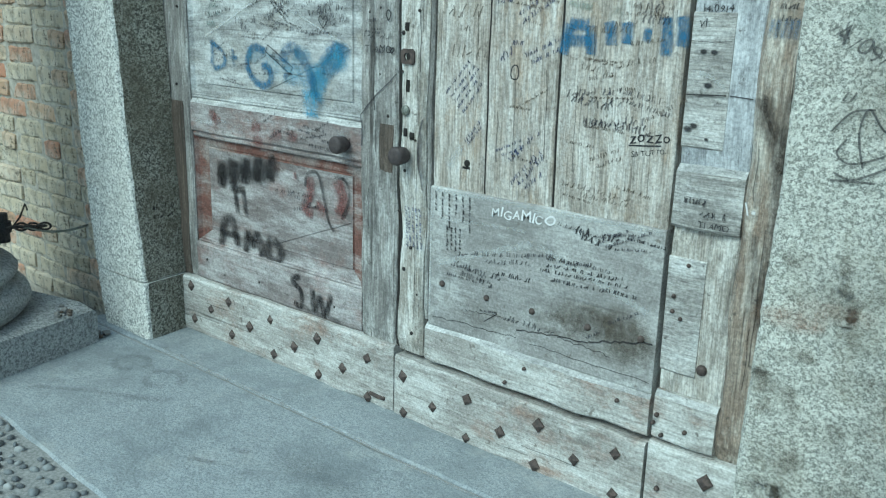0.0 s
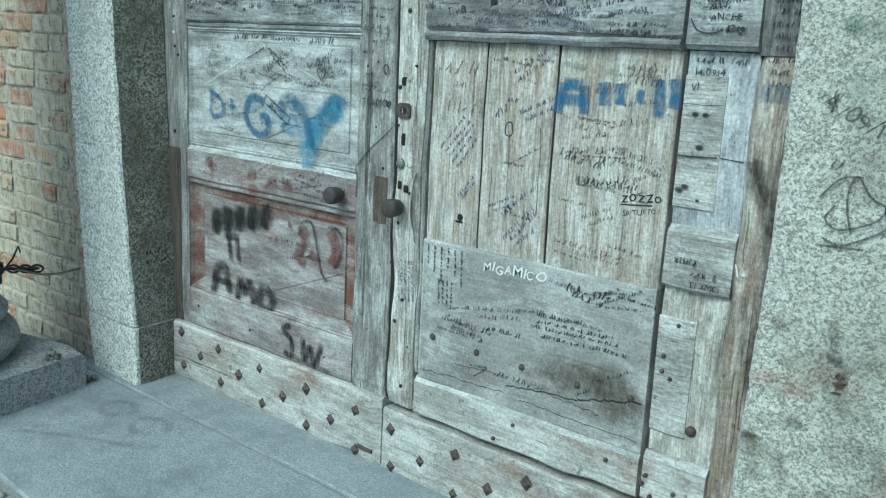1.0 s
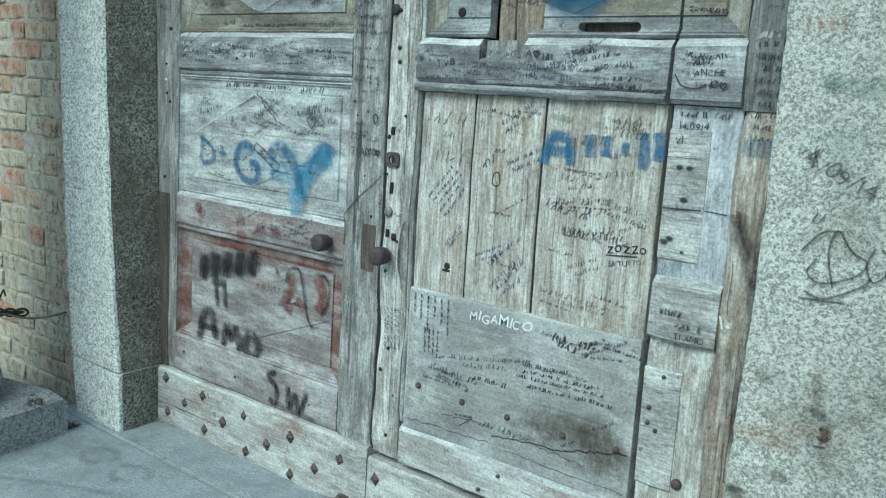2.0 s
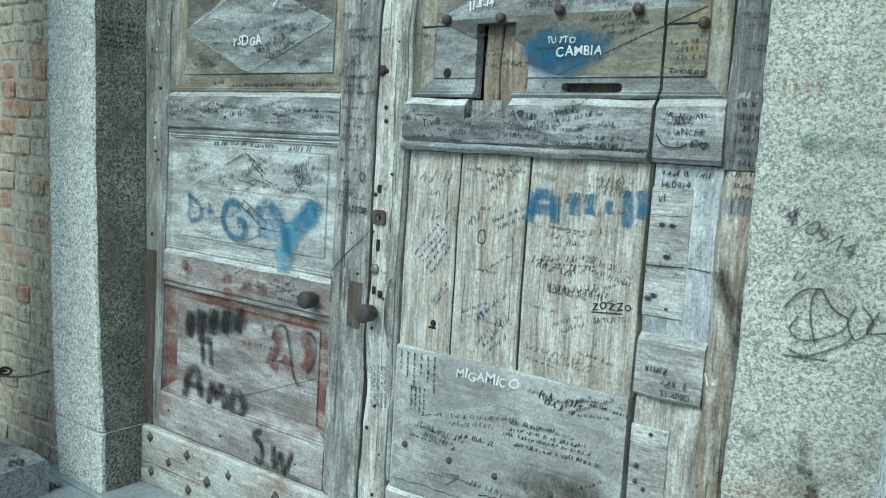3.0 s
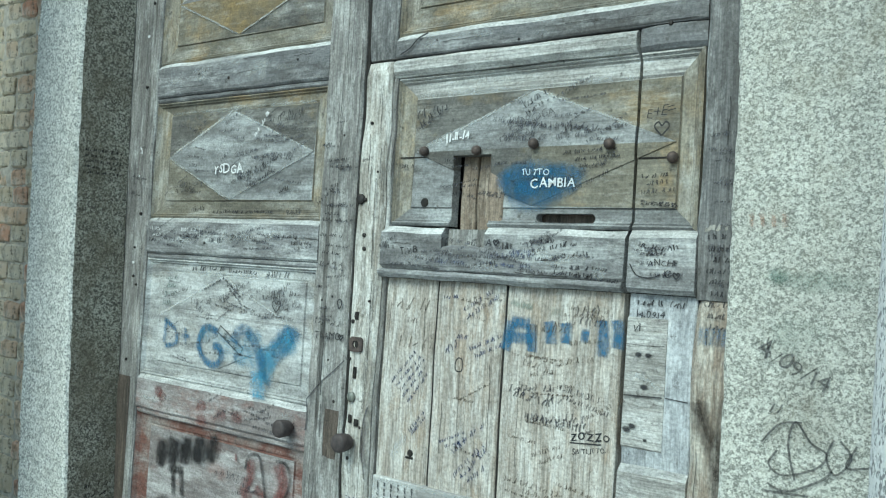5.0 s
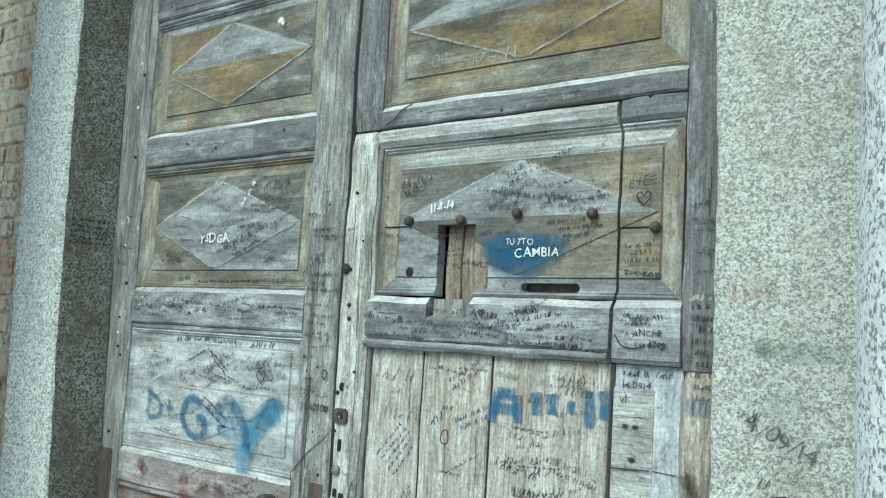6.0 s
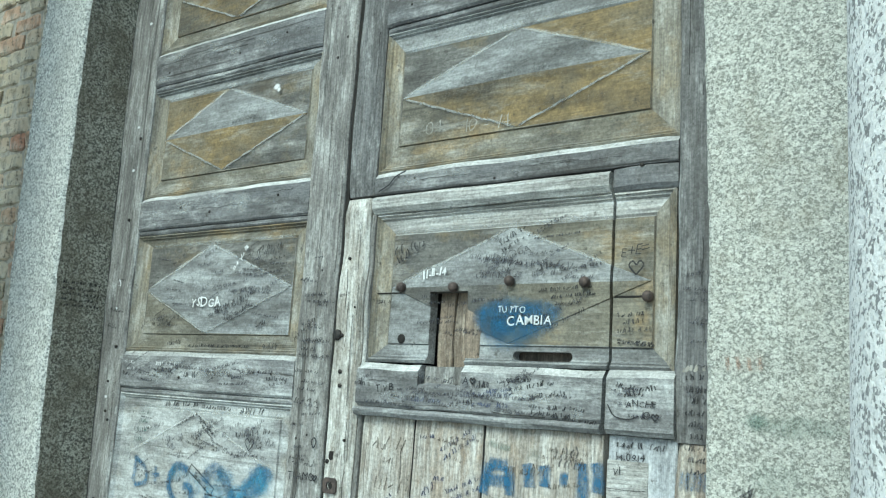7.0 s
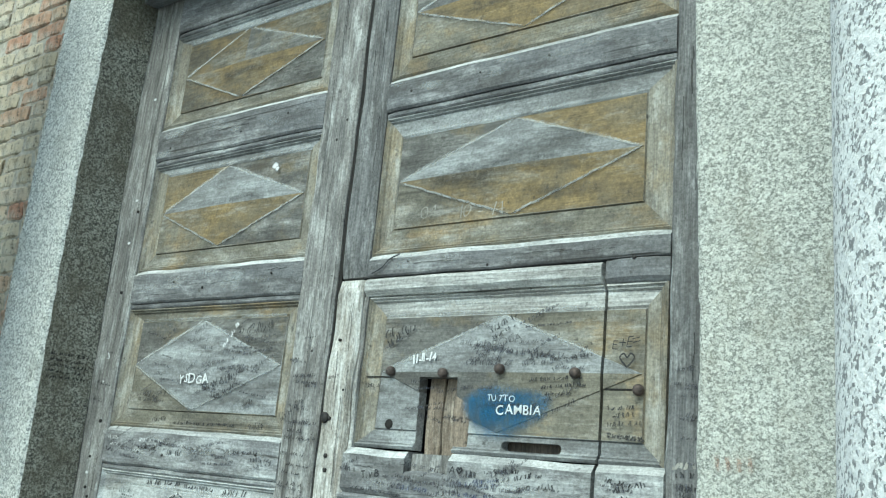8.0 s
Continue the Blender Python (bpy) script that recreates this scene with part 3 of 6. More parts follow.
porch_column(-1.405, -0.79, "granite porch column on a moulded base and square plinth", 0.42, 0.40, 11.8)
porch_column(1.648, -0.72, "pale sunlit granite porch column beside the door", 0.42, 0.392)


# ---- the door: two leaves and a wicket ----
door_l = thing("door_1", (-0.5, 0.03, 0), "tall closed leaf of weathered grey panelled wood covered in graffiti", "door leaf", "structure")
door_r = thing("door_2", (0.9, 0.03, 0), "closed leaf of weathered panelled wood framing a small wicket", "door leaf", "structure")
wicket = thing("door_3", (0.4, 0.0, 0), "small closed wicket of grey patched wood with a broken panel", "wicket door", "structure")
BACK = 0.06


DIAMOND_Y, DIAMOND_RISE = 0.014, 0.008


def carved_panel(name, parent, x0, x1, z0, z1, ix0, ix1, iz0, iz1, mats, cut=None, holes=(), centre=None, label=""):
    """A sunk panel: moulded rim, flat border, hollowed corners and a low pyramid on a diamond.
    mats: top border, side borders, bottom border, corners (ul, ur, lr, ll), facets (ul, ur, lr, ll)."""
    bm = bmesh.new()

    def rect(a, b, c, d, y):
        return [bm.verts.new((x, y, z)) for x, z in ((a, c), (b, c), (b, d), (a, d))]

    rings = [rect(x0 - 0.004, x1 + 0.004, z0 - 0.004, z1 + 0.004, 0.012)]
    for inset, y in ((0.003, 0.007), (0.007, 0.014), (0.010, 0.0125), (0.014, 0.0185)):
        rings.append(rect(x0 + inset, x1 - inset, z0 + inset, z1 - inset, y))
    rings.append(rect(ix0 - 0.005, ix1 + 0.005, iz0 - 0.005, iz1 + 0.007, 0.0185))
    rings.append(rect(ix0 - 0.002, ix1 + 0.002, iz0 - 0.002, iz1 + 0.001, 0.0215))
    rings.append(rect(ix0, ix1, iz0, iz1 - 0.002, 0.0160))
    side = (2, 1, 0, 1)
    for a, b in zip(rings, rings[1:]):
        for i in range(4):
            j = (i + 1) % 4
            bm.faces.new((a[i], a[j], b[j], b[i])).material_index = side[i]
    cx, cz = centre or ((ix0 + ix1) / 2, (iz0 + iz1) / 2)
    tips = ((cx, iz0 + 0.003), (ix1 - 0.003, cz), (cx, iz1 - 0.003), (ix0 + 0.003, cz))
    low = [bm.verts.new((x, 0.0168, z)) for x, z in tips]
    top = [bm.verts.new((cx + (x - cx) * 0.992, DIAMOND_Y, cz + (z - cz) * 0.985)) for x, z in tips]
    mid = bm.verts.new((cx, DIAMOND_Y - DIAMOND_RISE, cz))
    c = rings[-1]
    # corners run from lower left round to upper left, tips from the foot round to the left one
    for i, k in enumerate((6, 5, 4, 3)):
        bm.faces.new((c[i], low[i], low[i - 1])).material_index = k
        bm.faces.new((c[i], c[(i + 1) % 4], low[i])).material_index = k if i % 2 else 6 - i
    for i, k in enumerate((9, 8, 7, 10)):
        j = (i + 1) % 4
        bm.faces.new((low[i], low[j], top[j], top[i])).material_index = k
        bm.faces.new((mid, top[i], top[j])).material_index = k
    for x, keep in cut or ():
        bmesh.ops.bisect_plane(bm, geom=bm.verts[:] + bm.edges[:] + bm.faces[:], plane_co=(x, 0, 0), plane_no=(keep, 0, 0), clear_inner=True)
    for hx0, hx1, hz0, hz1 in holes:
        for co, no in (((hx0, 0, 0), (1, 0, 0)), ((hx1, 0, 0), (1, 0, 0)), ((0, 0, hz0), (0, 0, 1)), ((0, 0, hz1), (0, 0, 1))):
            bmesh.ops.bisect_plane(bm, geom=bm.verts[:] + bm.edges[:] + bm.faces[:], plane_co=co, plane_no=no)
        gone = [f for f in bm.faces if hx0 < f.calc_center_median().x < hx1 and hz0 < f.calc_center_median().z < hz1]
        bmesh.ops.delete(bm, geom=gone, context="FACES")
    bmesh.ops.recalc_face_normals(bm, faces=bm.faces)
    if sum(f.normal.y * f.calc_area() for f in bm.faces) > 0:
        bmesh.ops.reverse_faces(bm, faces=bm.faces)
    # the back of the panel, so that it has thickness
    out = bmesh.ops.extrude_face_region(bm, geom=bm.faces[:])
    for v in out["geom"]:
        if isinstance(v, bmesh.types.BMVert):
            v.co.y = 0.045
    bmesh.ops.recalc_face_normals(bm, faces=bm.faces)
    return part(name, bm, list(mats), parent, label), (cx, cz)


def edge_wear_and_light(parent, ix0, ix1, iz0, iz1, cx, cz, lo=None, hi=None, lower=True, seed=1):
    """Bleached upper arrises of a diamond, shade painted along its lower ones, light on the top border."""
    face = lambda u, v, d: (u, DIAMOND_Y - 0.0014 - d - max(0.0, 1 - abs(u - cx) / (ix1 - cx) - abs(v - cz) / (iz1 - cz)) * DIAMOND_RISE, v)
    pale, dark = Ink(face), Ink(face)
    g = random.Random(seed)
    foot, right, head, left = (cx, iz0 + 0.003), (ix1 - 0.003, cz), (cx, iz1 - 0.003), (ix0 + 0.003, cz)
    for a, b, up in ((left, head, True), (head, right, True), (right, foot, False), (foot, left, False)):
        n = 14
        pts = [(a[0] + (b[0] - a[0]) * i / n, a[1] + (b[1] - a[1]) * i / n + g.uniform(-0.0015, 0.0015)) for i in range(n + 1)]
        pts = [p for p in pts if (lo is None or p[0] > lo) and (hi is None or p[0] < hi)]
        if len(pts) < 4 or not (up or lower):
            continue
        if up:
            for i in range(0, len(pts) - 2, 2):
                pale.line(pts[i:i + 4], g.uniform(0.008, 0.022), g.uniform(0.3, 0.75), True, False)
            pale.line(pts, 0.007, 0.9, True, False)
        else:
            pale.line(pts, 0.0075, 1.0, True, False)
            # Dark line painted in for the shade under the step.
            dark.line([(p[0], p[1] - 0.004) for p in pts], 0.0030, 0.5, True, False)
    # Pale strokes paint the light caught along the border's top slope.
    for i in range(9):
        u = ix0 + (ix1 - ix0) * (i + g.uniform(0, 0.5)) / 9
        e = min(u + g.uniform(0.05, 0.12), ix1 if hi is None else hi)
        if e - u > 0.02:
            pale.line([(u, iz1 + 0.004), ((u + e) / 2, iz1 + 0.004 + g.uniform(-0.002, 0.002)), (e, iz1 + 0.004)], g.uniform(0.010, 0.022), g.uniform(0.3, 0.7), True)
    pale.make("worn_edge", I_WEAR_LIT, parent)
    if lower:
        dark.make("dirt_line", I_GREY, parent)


# left leaf: uprights
one_board("stile", M_STILE, door_l, -1.12, -0.925, 0.196, 2.83, 0.0, BACK, edge=0.006, amp=0.002)
one_board("stile", M_STILE, door_l, -0.142, -0.010, 0.19, 2.83, -0.004, BACK, edge=0.007, amp=0.0022)
one_board("stile_facing", M_ROT, door_l, -1.11, -0.958, 0.198, 0.785, -0.005, 0.0, edge=0.004, amp=0.003)
# left leaf: rails, each with a dusty chamfer painted paler as skylit and a moulding below
RAILS_L = [(0.196, 0.322, M_REDGREY, 0.008), (0.692, 0.802, M_REDGREY, 0.016), (1.190, 1.306, M_RAIL, 0.016), (1.690, 1.800, M_RAIL_HIGH, 0.016), (2.180, 2.302, M_RAIL_HIGH, 0.016), (2.660, 2.83, M_RAIL_HIGH, 0.006)]
for z0, z1, m, top in RAILS_L:
    one_board("rail", m, door_l, -0.9235, -0.1435, z0, z1, -0.002, BACK, axis="x", top=top, foot=0.006, amp=0.0016)
    if 0.6 < z0:
        one_board("moulding", m, door_l, -0.9232, -0.1438, z0 - 0.016, z0 - 0.001, 0.004, 0.03, axis="x", edge=0.004, amp=0.0008)
PANELS_L = [
    (0.322, 0.691, 0.372, 0.645, (M_RED, M_RED, M_REDGREY) + (M_REDGREY,) * 8),
    (0.802, 1.172, 0.850, 1.133, (M_PANEL_PALE,) * 11),
    (1.306, 1.672, 1.360, 1.632, (M_VARNISH_GREY, M_TAN, M_VARNISH_GREY, M_SOOT, M_SOOT, M_UPPER, M_VARNISH_GREY, M_UPPER, M_UPPER, M_UPPER, M_UPPER)),
    (1.800, 2.162, 1.858, 2.124, (M_UPPER, M_TAN, M_VARNISH_GREY, M_VARNISH, M_SOOT, M_SOOT, M_VARNISH_GREY, M_UPPER, M_UPPER, M_VARNISH, M_VARNISH)),
    (2.302, 2.642, 2.352, 2.602, (M_UPPER, M_TAN, M_VARNISH_GREY, M_VARNISH_DARK, M_VARNISH_DARK, M_SOOT, M_VARNISH_DARK, M_VARNISH_DARK, M_SOOT, M_VARNISH, M_VARNISH)),
]
PANEL_OBS = []
for z0, z1, i0, i1, mats in PANELS_L:
    low = z0 < 0.5
    ob, (cx, cz) = carved_panel("panel", door_l, -0.922, -0.145, z0, z1, -0.852, -0.192, i0, i1, mats, centre=(-0.545, (i0 + i1) / 2))
    PANEL_OBS.append(ob)
    if not low:
        edge_wear_and_light(ob, -0.852, -0.192, i0, i1, cx, cz, lower=z0 > 1.0, seed=int(z0 * 100))

# right leaf above the wicket
one_board("stile", M_STILE_HIGH, door_r, 0.003, 0.096, 1.724, 2.83, -0.003, BACK, edge=0.007, amp=0.0022)
one_board("stile", M_STILE_HIGH, door_r, 0.918, 1.11, 1.16, 2.83, -0.001, BACK, edge=0.006, amp=0.002)
one_board("stile", M_STILE_BROWN, door_r, 0.922, 1.11, 0.188, 1.159, -0.004, BACK, edge=0.012, amp=0.006)
one_board("rail", M_RAIL_HIGH, door_r, 0.097, 0.917, 1.722, 1.782, -0.003, BACK, axis="x", top=0.016, foot=0.004)
one_board("rail", M_RAIL_HIGH, door_r, 0.773, 0.917, 1.670, 1.7205, -0.001, BACK, axis="x", foot=0.010)
one_board("rail", M_RAIL_HIGH, door_r, 0.097, 0.917, 2.180, 2.278, -0.003, BACK, axis="x", top=0.016, foot=0.006)
one_board("moulding", M_RAIL_HIGH, door_r, 0.098, 0.916, 2.163, 2.179, 0.004, 0.03, axis="x", amp=0.0008)
one_board("rail", M_RAIL_HIGH, door_r, 0.097, 0.917, 2.660, 2.83, -0.003, BACK, axis="x", top=0.006, foot=0.006)
RIGHT_OBS = []
R_UP = (M_UPPER, M_TAN, M_VARNISH_GREY, M_SOOT, M_VARNISH, M_VARNISH, M_VARNISH_GREY, M_UPPER, M_UPPER, M_VARNISH, M_VARNISH)
for z0, z1, i0, i1 in ((1.782, 2.162, 1.850, 2.102), (2.278, 2.644, 2.340, 2.600)):
    ob, (cx, cz) = carved_panel("panel", door_r, 0.0985, 0.9155, z0, z1, 0.155, 0.846, i0, i1, R_UP, centre=(0.512, (i0 + i1) / 2))
    RIGHT_OBS.append(ob)
    edge_wear_and_light(ob, 0.155, 0.846, i0, i1, cx, cz, seed=int(z0 * 90))

# right leaf beside the wicket
GAP = 0.771
one_board("rail", M_RAIL, door_r, GAP + 0.004, 0.921, 1.166, 1.296, -0.012, BACK, axis="x", top=0.016, foot=0.010)
R3 = dict(x0=0.108, x1=0.908, z0=1.300, z1=1.668, ix0=0.165, ix1=0.862, iz0=1.343, iz1=1.616)
R3M = (M_STRIP, M_TAN, M_UPPER, M_SOOT, M_VARNISH_GREY, M_VARNISH_GREY, M_UPPER, M_UPPER, M_UPPER, M_VARNISH_GREY, M_SOOT)
HOLE = (0.292, 0.405, 1.29, 1.468)
SLOT = (0.532, 0.682, 1.309, 1.330)
panel_side, _ = carved_panel("panel", door_r, *R3.values(), R3M, cut=[(GAP + 0.003, 1)], centre=(0.518, 1.48))
one_board("block", M_BLUISH, door_r, GAP + 0.004, 0.9215, 0.812, 1.164, 0.010, BACK, edge=0.003)
one_board("strip", M_STRIP, door_r, GAP + 0.004, 0.864, 0.846, 1.116, 0.005, 0.012, edge=0.003, amp=0.002, axis="x")
one_board("block", M_STRIP, door_r, GAP + 0.004, 0.921, 0.680, 0.811, -0.004, BACK, axis="x", top=0.014, edge=0.005, amp=0.003)
one_board("block", M_STILE_WARM, door_r, GAP + 0.006, 0.921, 0.306, 0.679, 0.010, BACK, edge=0.003)
one_board("strip", M_STRIP, door_r, GAP + 0.005, 0.858, 0.352, 0.614, 0.004, 0.012, edge=0.003, amp=0.003, axis="x")
one_board("block", M_BOARD, door_r, GAP + 0.005, 0.9205, 0.192, 0.305, -0.008, BACK, axis="x", top=0.012, amp=0.003)
kick_r = one_board("kick_board", M_BOARD, door_r, GAP + 0.004, 1.06, -0.006, 0.184, -0.018, BACK, axis="x", edge=0.006, amp=0.003, label="pale bleached board studded with iron nails")
kick_l = one_board("kick_board", M_BOARD, door_l, -1.02, -0.004, -0.004, 0.194, -0.018, BACK, axis="x", edge=0.007, amp=0.004, label="pale bleached board studded with iron nails")

# wicket
one_board("stile", M_STILE_WARM, wicket, 0.005, 0.094, 0.19, 1.716, -0.010, BACK, edge=0.008, amp=0.004)
one_board("stile_lining", M_STILE, wicket, 0.0955, 0.108, 0.30, 1.67, -0.002, BACK, edge=0.003, amp=0.003)
one_board("rail", M_STRIP, wicket, 0.098, GAP - 0.004, 1.671, 1.716, -0.010, BACK, axis="x", top=0.008, foot=0.014)
panel_w, _ = carved_panel("panel", wicket, *R3.values(), R3M, cut=[(GAP - 0.004, -1)], holes=[HOLE, SLOT], centre=(0.518, 1.48), label="grey panel with a broken hole and a letter slot")
edge_wear_and_light(panel_w, 0.165, 0.862, 1.343, 1.616, 0.518, 1.48, hi=0.765, lower=False, seed=7)
one_board("split_line", M_VOID, wicket, 0.112, 0.292, 1.466, 1.469, 0.0150, 0.03, axis="x", edge=0.0005, amp=0.0006)
one_board("split_line", M_VOID, door_r, 0.776, 0.85, 1.446, 1.450, 0.0150, 0.03, axis="x", edge=0.0005, amp=0.0006)
one_board("hinge_stub", M_IRON, door_l, -0.088, -0.03, 0.026, 0.036, -0.026, -0.01, axis="x", edge=0.002)
one_board("backing_board", M_BROWN, wicket, 0.301, 0.343, 1.24, 1.50, 0.047, BACK + 0.01, edge=0.003, amp=0.003)
one_board("backing_board", M_BROWN, wicket, 0.349, 0.392, 1.24, 1.50, 0.047, BACK + 0.01, edge=0.003, amp=0.003)
one_board("backing_board", M_BROWN, wicket, 0.395, 0.46, 1.24, 1.50, 0.046, BACK + 0.01, edge=0.003, amp=0.003)
one_board("patch_board", M_BROWN, wicket, 0.398, 0.440, 1.297, 1.446, 0.0125, 0.04, edge=0.003, amp=0.003)
# Added dark board: stops light leaking in and blackens the hole.
one_board("hole_backing", M_VOID, wicket, 0.24, 0.47, 1.20, 1.52, 0.071, 0.09, edge=0.002)
one_board("patch_block", M_STILE, wicket, 0.287, 0.398, 1.200, 1.290, 0.012, 0.04, edge=0.004, amp=0.003)
bm = bmesh.new()
r = (SLOT[3] - SLOT[2]) / 2
for cx, sx in ((SLOT[0] + r, -1), (SLOT[1] - r, 1)):
    for sz in (-1, 1):
        zc = (SLOT[2] + SLOT[3]) / 2
        outline = [(cx + sx * r, zc + sz * r)] + [(cx + sx * r * math.sin(q), zc + sz * r * math.cos(q)) for q in [i / 6 * math.pi / 2 for i in range(7)]]
        loft(bm, [[(x, y, z) for x, z in outline] for y in (0.0182, 0.044)])
bmesh.ops.recalc_face_normals(bm, faces=bm.faces)
part("slot_rim", bm, M_UPPER, panel_w, "rounded worn ends of the letter slot")
one_board("slot_backing", M_ROT, wicket, 0.50, 0.71, 1.30, 1.34, 0.047, BACK, axis="x")
bm = bmesh.new()
board(bm, 0.088, 0.284, 1.186, 1.293, -0.016, BACK, axis="x", top=0.016, edge=0.01, amp=0.003)
board(bm, 0.412, GAP - 0.004, 1.186, 1.294, -0.016, BACK, axis="x", top=0.016, edge=0.006, amp=0.002)
board(bm, 0.284, 0.412, 1.186, 1.248, -0.014, BACK, axis="x", top=0.010, amp=0.006)
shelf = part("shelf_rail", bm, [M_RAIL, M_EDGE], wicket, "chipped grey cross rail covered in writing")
one_board("moulding", M_RAIL, wicket, 0.094, GAP - 0.004, 1.164, 1.185, -0.022, BACK, axis="x", top=0.006, foot=0.010, amp=0.0015)
PLANKS = []
for a, b, dy in ((0.110, 0.2715, 0.006), (0.2785, 0.4715, 0.003), (0.4785, 0.7665, 0.0015)):
    PLANKS.append(one_board("plank", M_PLANK, wicket, a, b, 0.655, 1.163, dy, 0.035, edge=0.003, amp=0.0012))
# Dark strips fill the plank and leaf gaps in place of their shade.
for x, dy in ((0.275, 0.0085), (0.475, 0.0065)):
    one_board("joint", M_VOID, wicket, x - 0.0033, x + 0.0033, 0.660, 1.162, dy, 0.034, edge=0.001, amp=0.0008)
one_board("meeting_gap", M_VOID, door_l, -0.0095, 0.003, 0.19, 2.83, 0.006, 0.05, edge=0.001, amp=0.001)
one_board("plank_backing", M_VOID, wicket, 0.109, GAP - 0.004, 0.66, 1.162, 0.038, BACK, edge=0.001)
sheet = one_board("sheet_board", M_SHEET, wicket, 0.112, GAP - 0.004, 0.290, 0.667, -0.006, BACK, axis="x", edge=0.003, amp=0.0012, label="smooth grey board nailed over the lower panel")
one_board("bottom_rail", M_BOARD, wicket, 0.105, GAP - 0.004, 0.188, 0.296, -0.014, BACK, axis="x", top=0.016, edge=0.005, amp=0.004)
kick_w = one_board("kick_board", M_BOARD, wicket, 0.004, GAP - 0.003, -0.005, 0.172, -0.021, BACK, axis="x", edge=0.006, amp=0.004, label="pale bleached board studded with iron nails")


# ---- ironwork on the door ----
def diamond_nail(name, parent, x, z, y, s=0.0155):
    bm = bmesh.new()
    k = random.uniform(0.85, 1.15) * s
    tw = random.uniform(-0.25, 0.25)
    ring = lambda r, yy: [(x + r * math.cos(a * math.pi / 2 + tw), yy, z + r * 1.12 * math.sin(a * math.pi / 2 + tw)) for a in range(4)]
    loft(bm, [ring(k, y + 0.004), ring(k, y - 0.002), ring(k * 0.35, y - 0.009)])
    bmesh.ops.recalc_face_normals(bm, faces=bm.faces)
    return part(name, bm, M_IRON, parent)


def round_nail(name, parent, x, z, y, r=0.009, material=None, high=0.007):
    bm = bmesh.new()
    n = 10
    ring = lambda q, yy: [(x + q * math.cos(a / n * math.tau), yy, z + q * math.sin(a / n * math.tau)) for a in range(n)]
    loft(bm, [ring(r, y + 0.004), ring(r, y - high * 0.3), ring(r * 0.8, y - high * 0.75), ring(r * 0.3, y - high)])
    bmesh.ops.recalc_face_normals(bm, faces=bm.faces)
    return part(name, bm, material or M_IRON, parent, "", True)


for x, z in ((-0.940, 0.161), (-0.831, 0.102), (-0.735, 0.152), (-0.927, 0.046), (-0.723, 0.041), (-0.630, 0.092), (-0.524, 0.143), (-0.511, 0.031), (-0.414, 0.082), (-0.310, 0.137), (-0.306, 0.022), (-0.200, 0.074), (-0.101, 0.133), (-0.098, 0.014)):
    diamond_nail("nail", kick_l, x, z, -0.019)
for x, z in ((0.041, 0.122), (0.045, 0.014), (0.150, 0.065), (0.265, 0.124), (0.375, 0.068), (0.488, 0.126), (0.267, 0.014), (0.484, 0.016), (0.594, 0.072), (0.701, 0.127), (0.702, 0.022)):
    diamond_nail("nail", kick_w, x, z, -0.022)
diamond_nail("nail", kick_r, 0.917, 0.135, -0.019, 0.017)
round_nail("nail", kick_r, 0.809, 0.079, -0.019, 0.006)
for x, z in ((0.160, 0.414), (0.305, 0.409), (0.442, 0.407), (0.597, 0.407), (0.732, 0.414)):
    round_nail("nail", sheet, x, z, -0.006, 0.0085)
for x, z, y in ((0.203, 1.481, 0.008), (0.368, 1.476, 0.0), (0.527, 1.486, -0.004), (0.713, 1.479, 0.002)):
    round_nail("nail", panel_w, x, z, y, 0.012, None, 0.012)
round_nail("nail", panel_side, 0.854, 1.447, 0.01, 0.012, None, 0.012)
round_nail("nail", door_r, 0.872, 0.376, 0.008, 0.012, None, 0.010)
for x, z in ((0.795, 0.527), (0.795, 0.493), (0.815, 0.480), (0.822, 0.601)):
    round_nail("nail", door_r, x, z, 0.003, 0.005)
for x, z in ((0.787, 0.250), (0.780, 0.229), (0.856, 0.230), (0.802, 0.205)):
    round_nail("nail", door_r, x, z, -0.009, 0.005)
for x, z in ((0.434, 0.258), (0.378, 0.205), (0.691, 0.256)):
    round_nail("nail", wicket, x, z, -0.015, 0.005)
rng = random.Random(5)
for i in range(15):
    z = 0.24 + 0.095 * i + rng.uniform(-0.045, 0.045)
    round_nail("nail", wicket, rng.choice((0.025, 0.04, 0.065)) + rng.uniform(-0.016, 0.016), z, -0.0125, rng.uniform(0.003, 0.006), M_IRON_DARK, 0.002)
for i in range(22):
    round_nail("nail", door_l, rng.choice((-0.115, -0.035, -0.07, -0.96, -0.985)) + rng.uniform(-0.008, 0.008), rng.uniform(0.25, 2.6), -0.003, rng.uniform(0.003, 0.0055), M_IRON_DARK, 0.002)
for z in (0.25, 1.24, 1.745, 2.23):
    for i in range(3):
        round_nail("nail", door_l, -0.80 + 0.27 * i + rng.uniform(-0.10, 0.10), z + rng.uniform(-0.025, 0.02), -0.003, rng.uniform(0.003, 0.005), M_IRON_DARK, 0.002)
for z, lo, hi in ((1.735, 0.12, 0.9), (2.22, 0.12, 0.9)):
    for i in range(3):
        round_nail("nail", door_r, rng.uniform(lo, hi), z + rng.uniform(-0.02, 0.02), -0.003, rng.uniform(0.003, 0.005), M_IRON_DARK, 0.002)


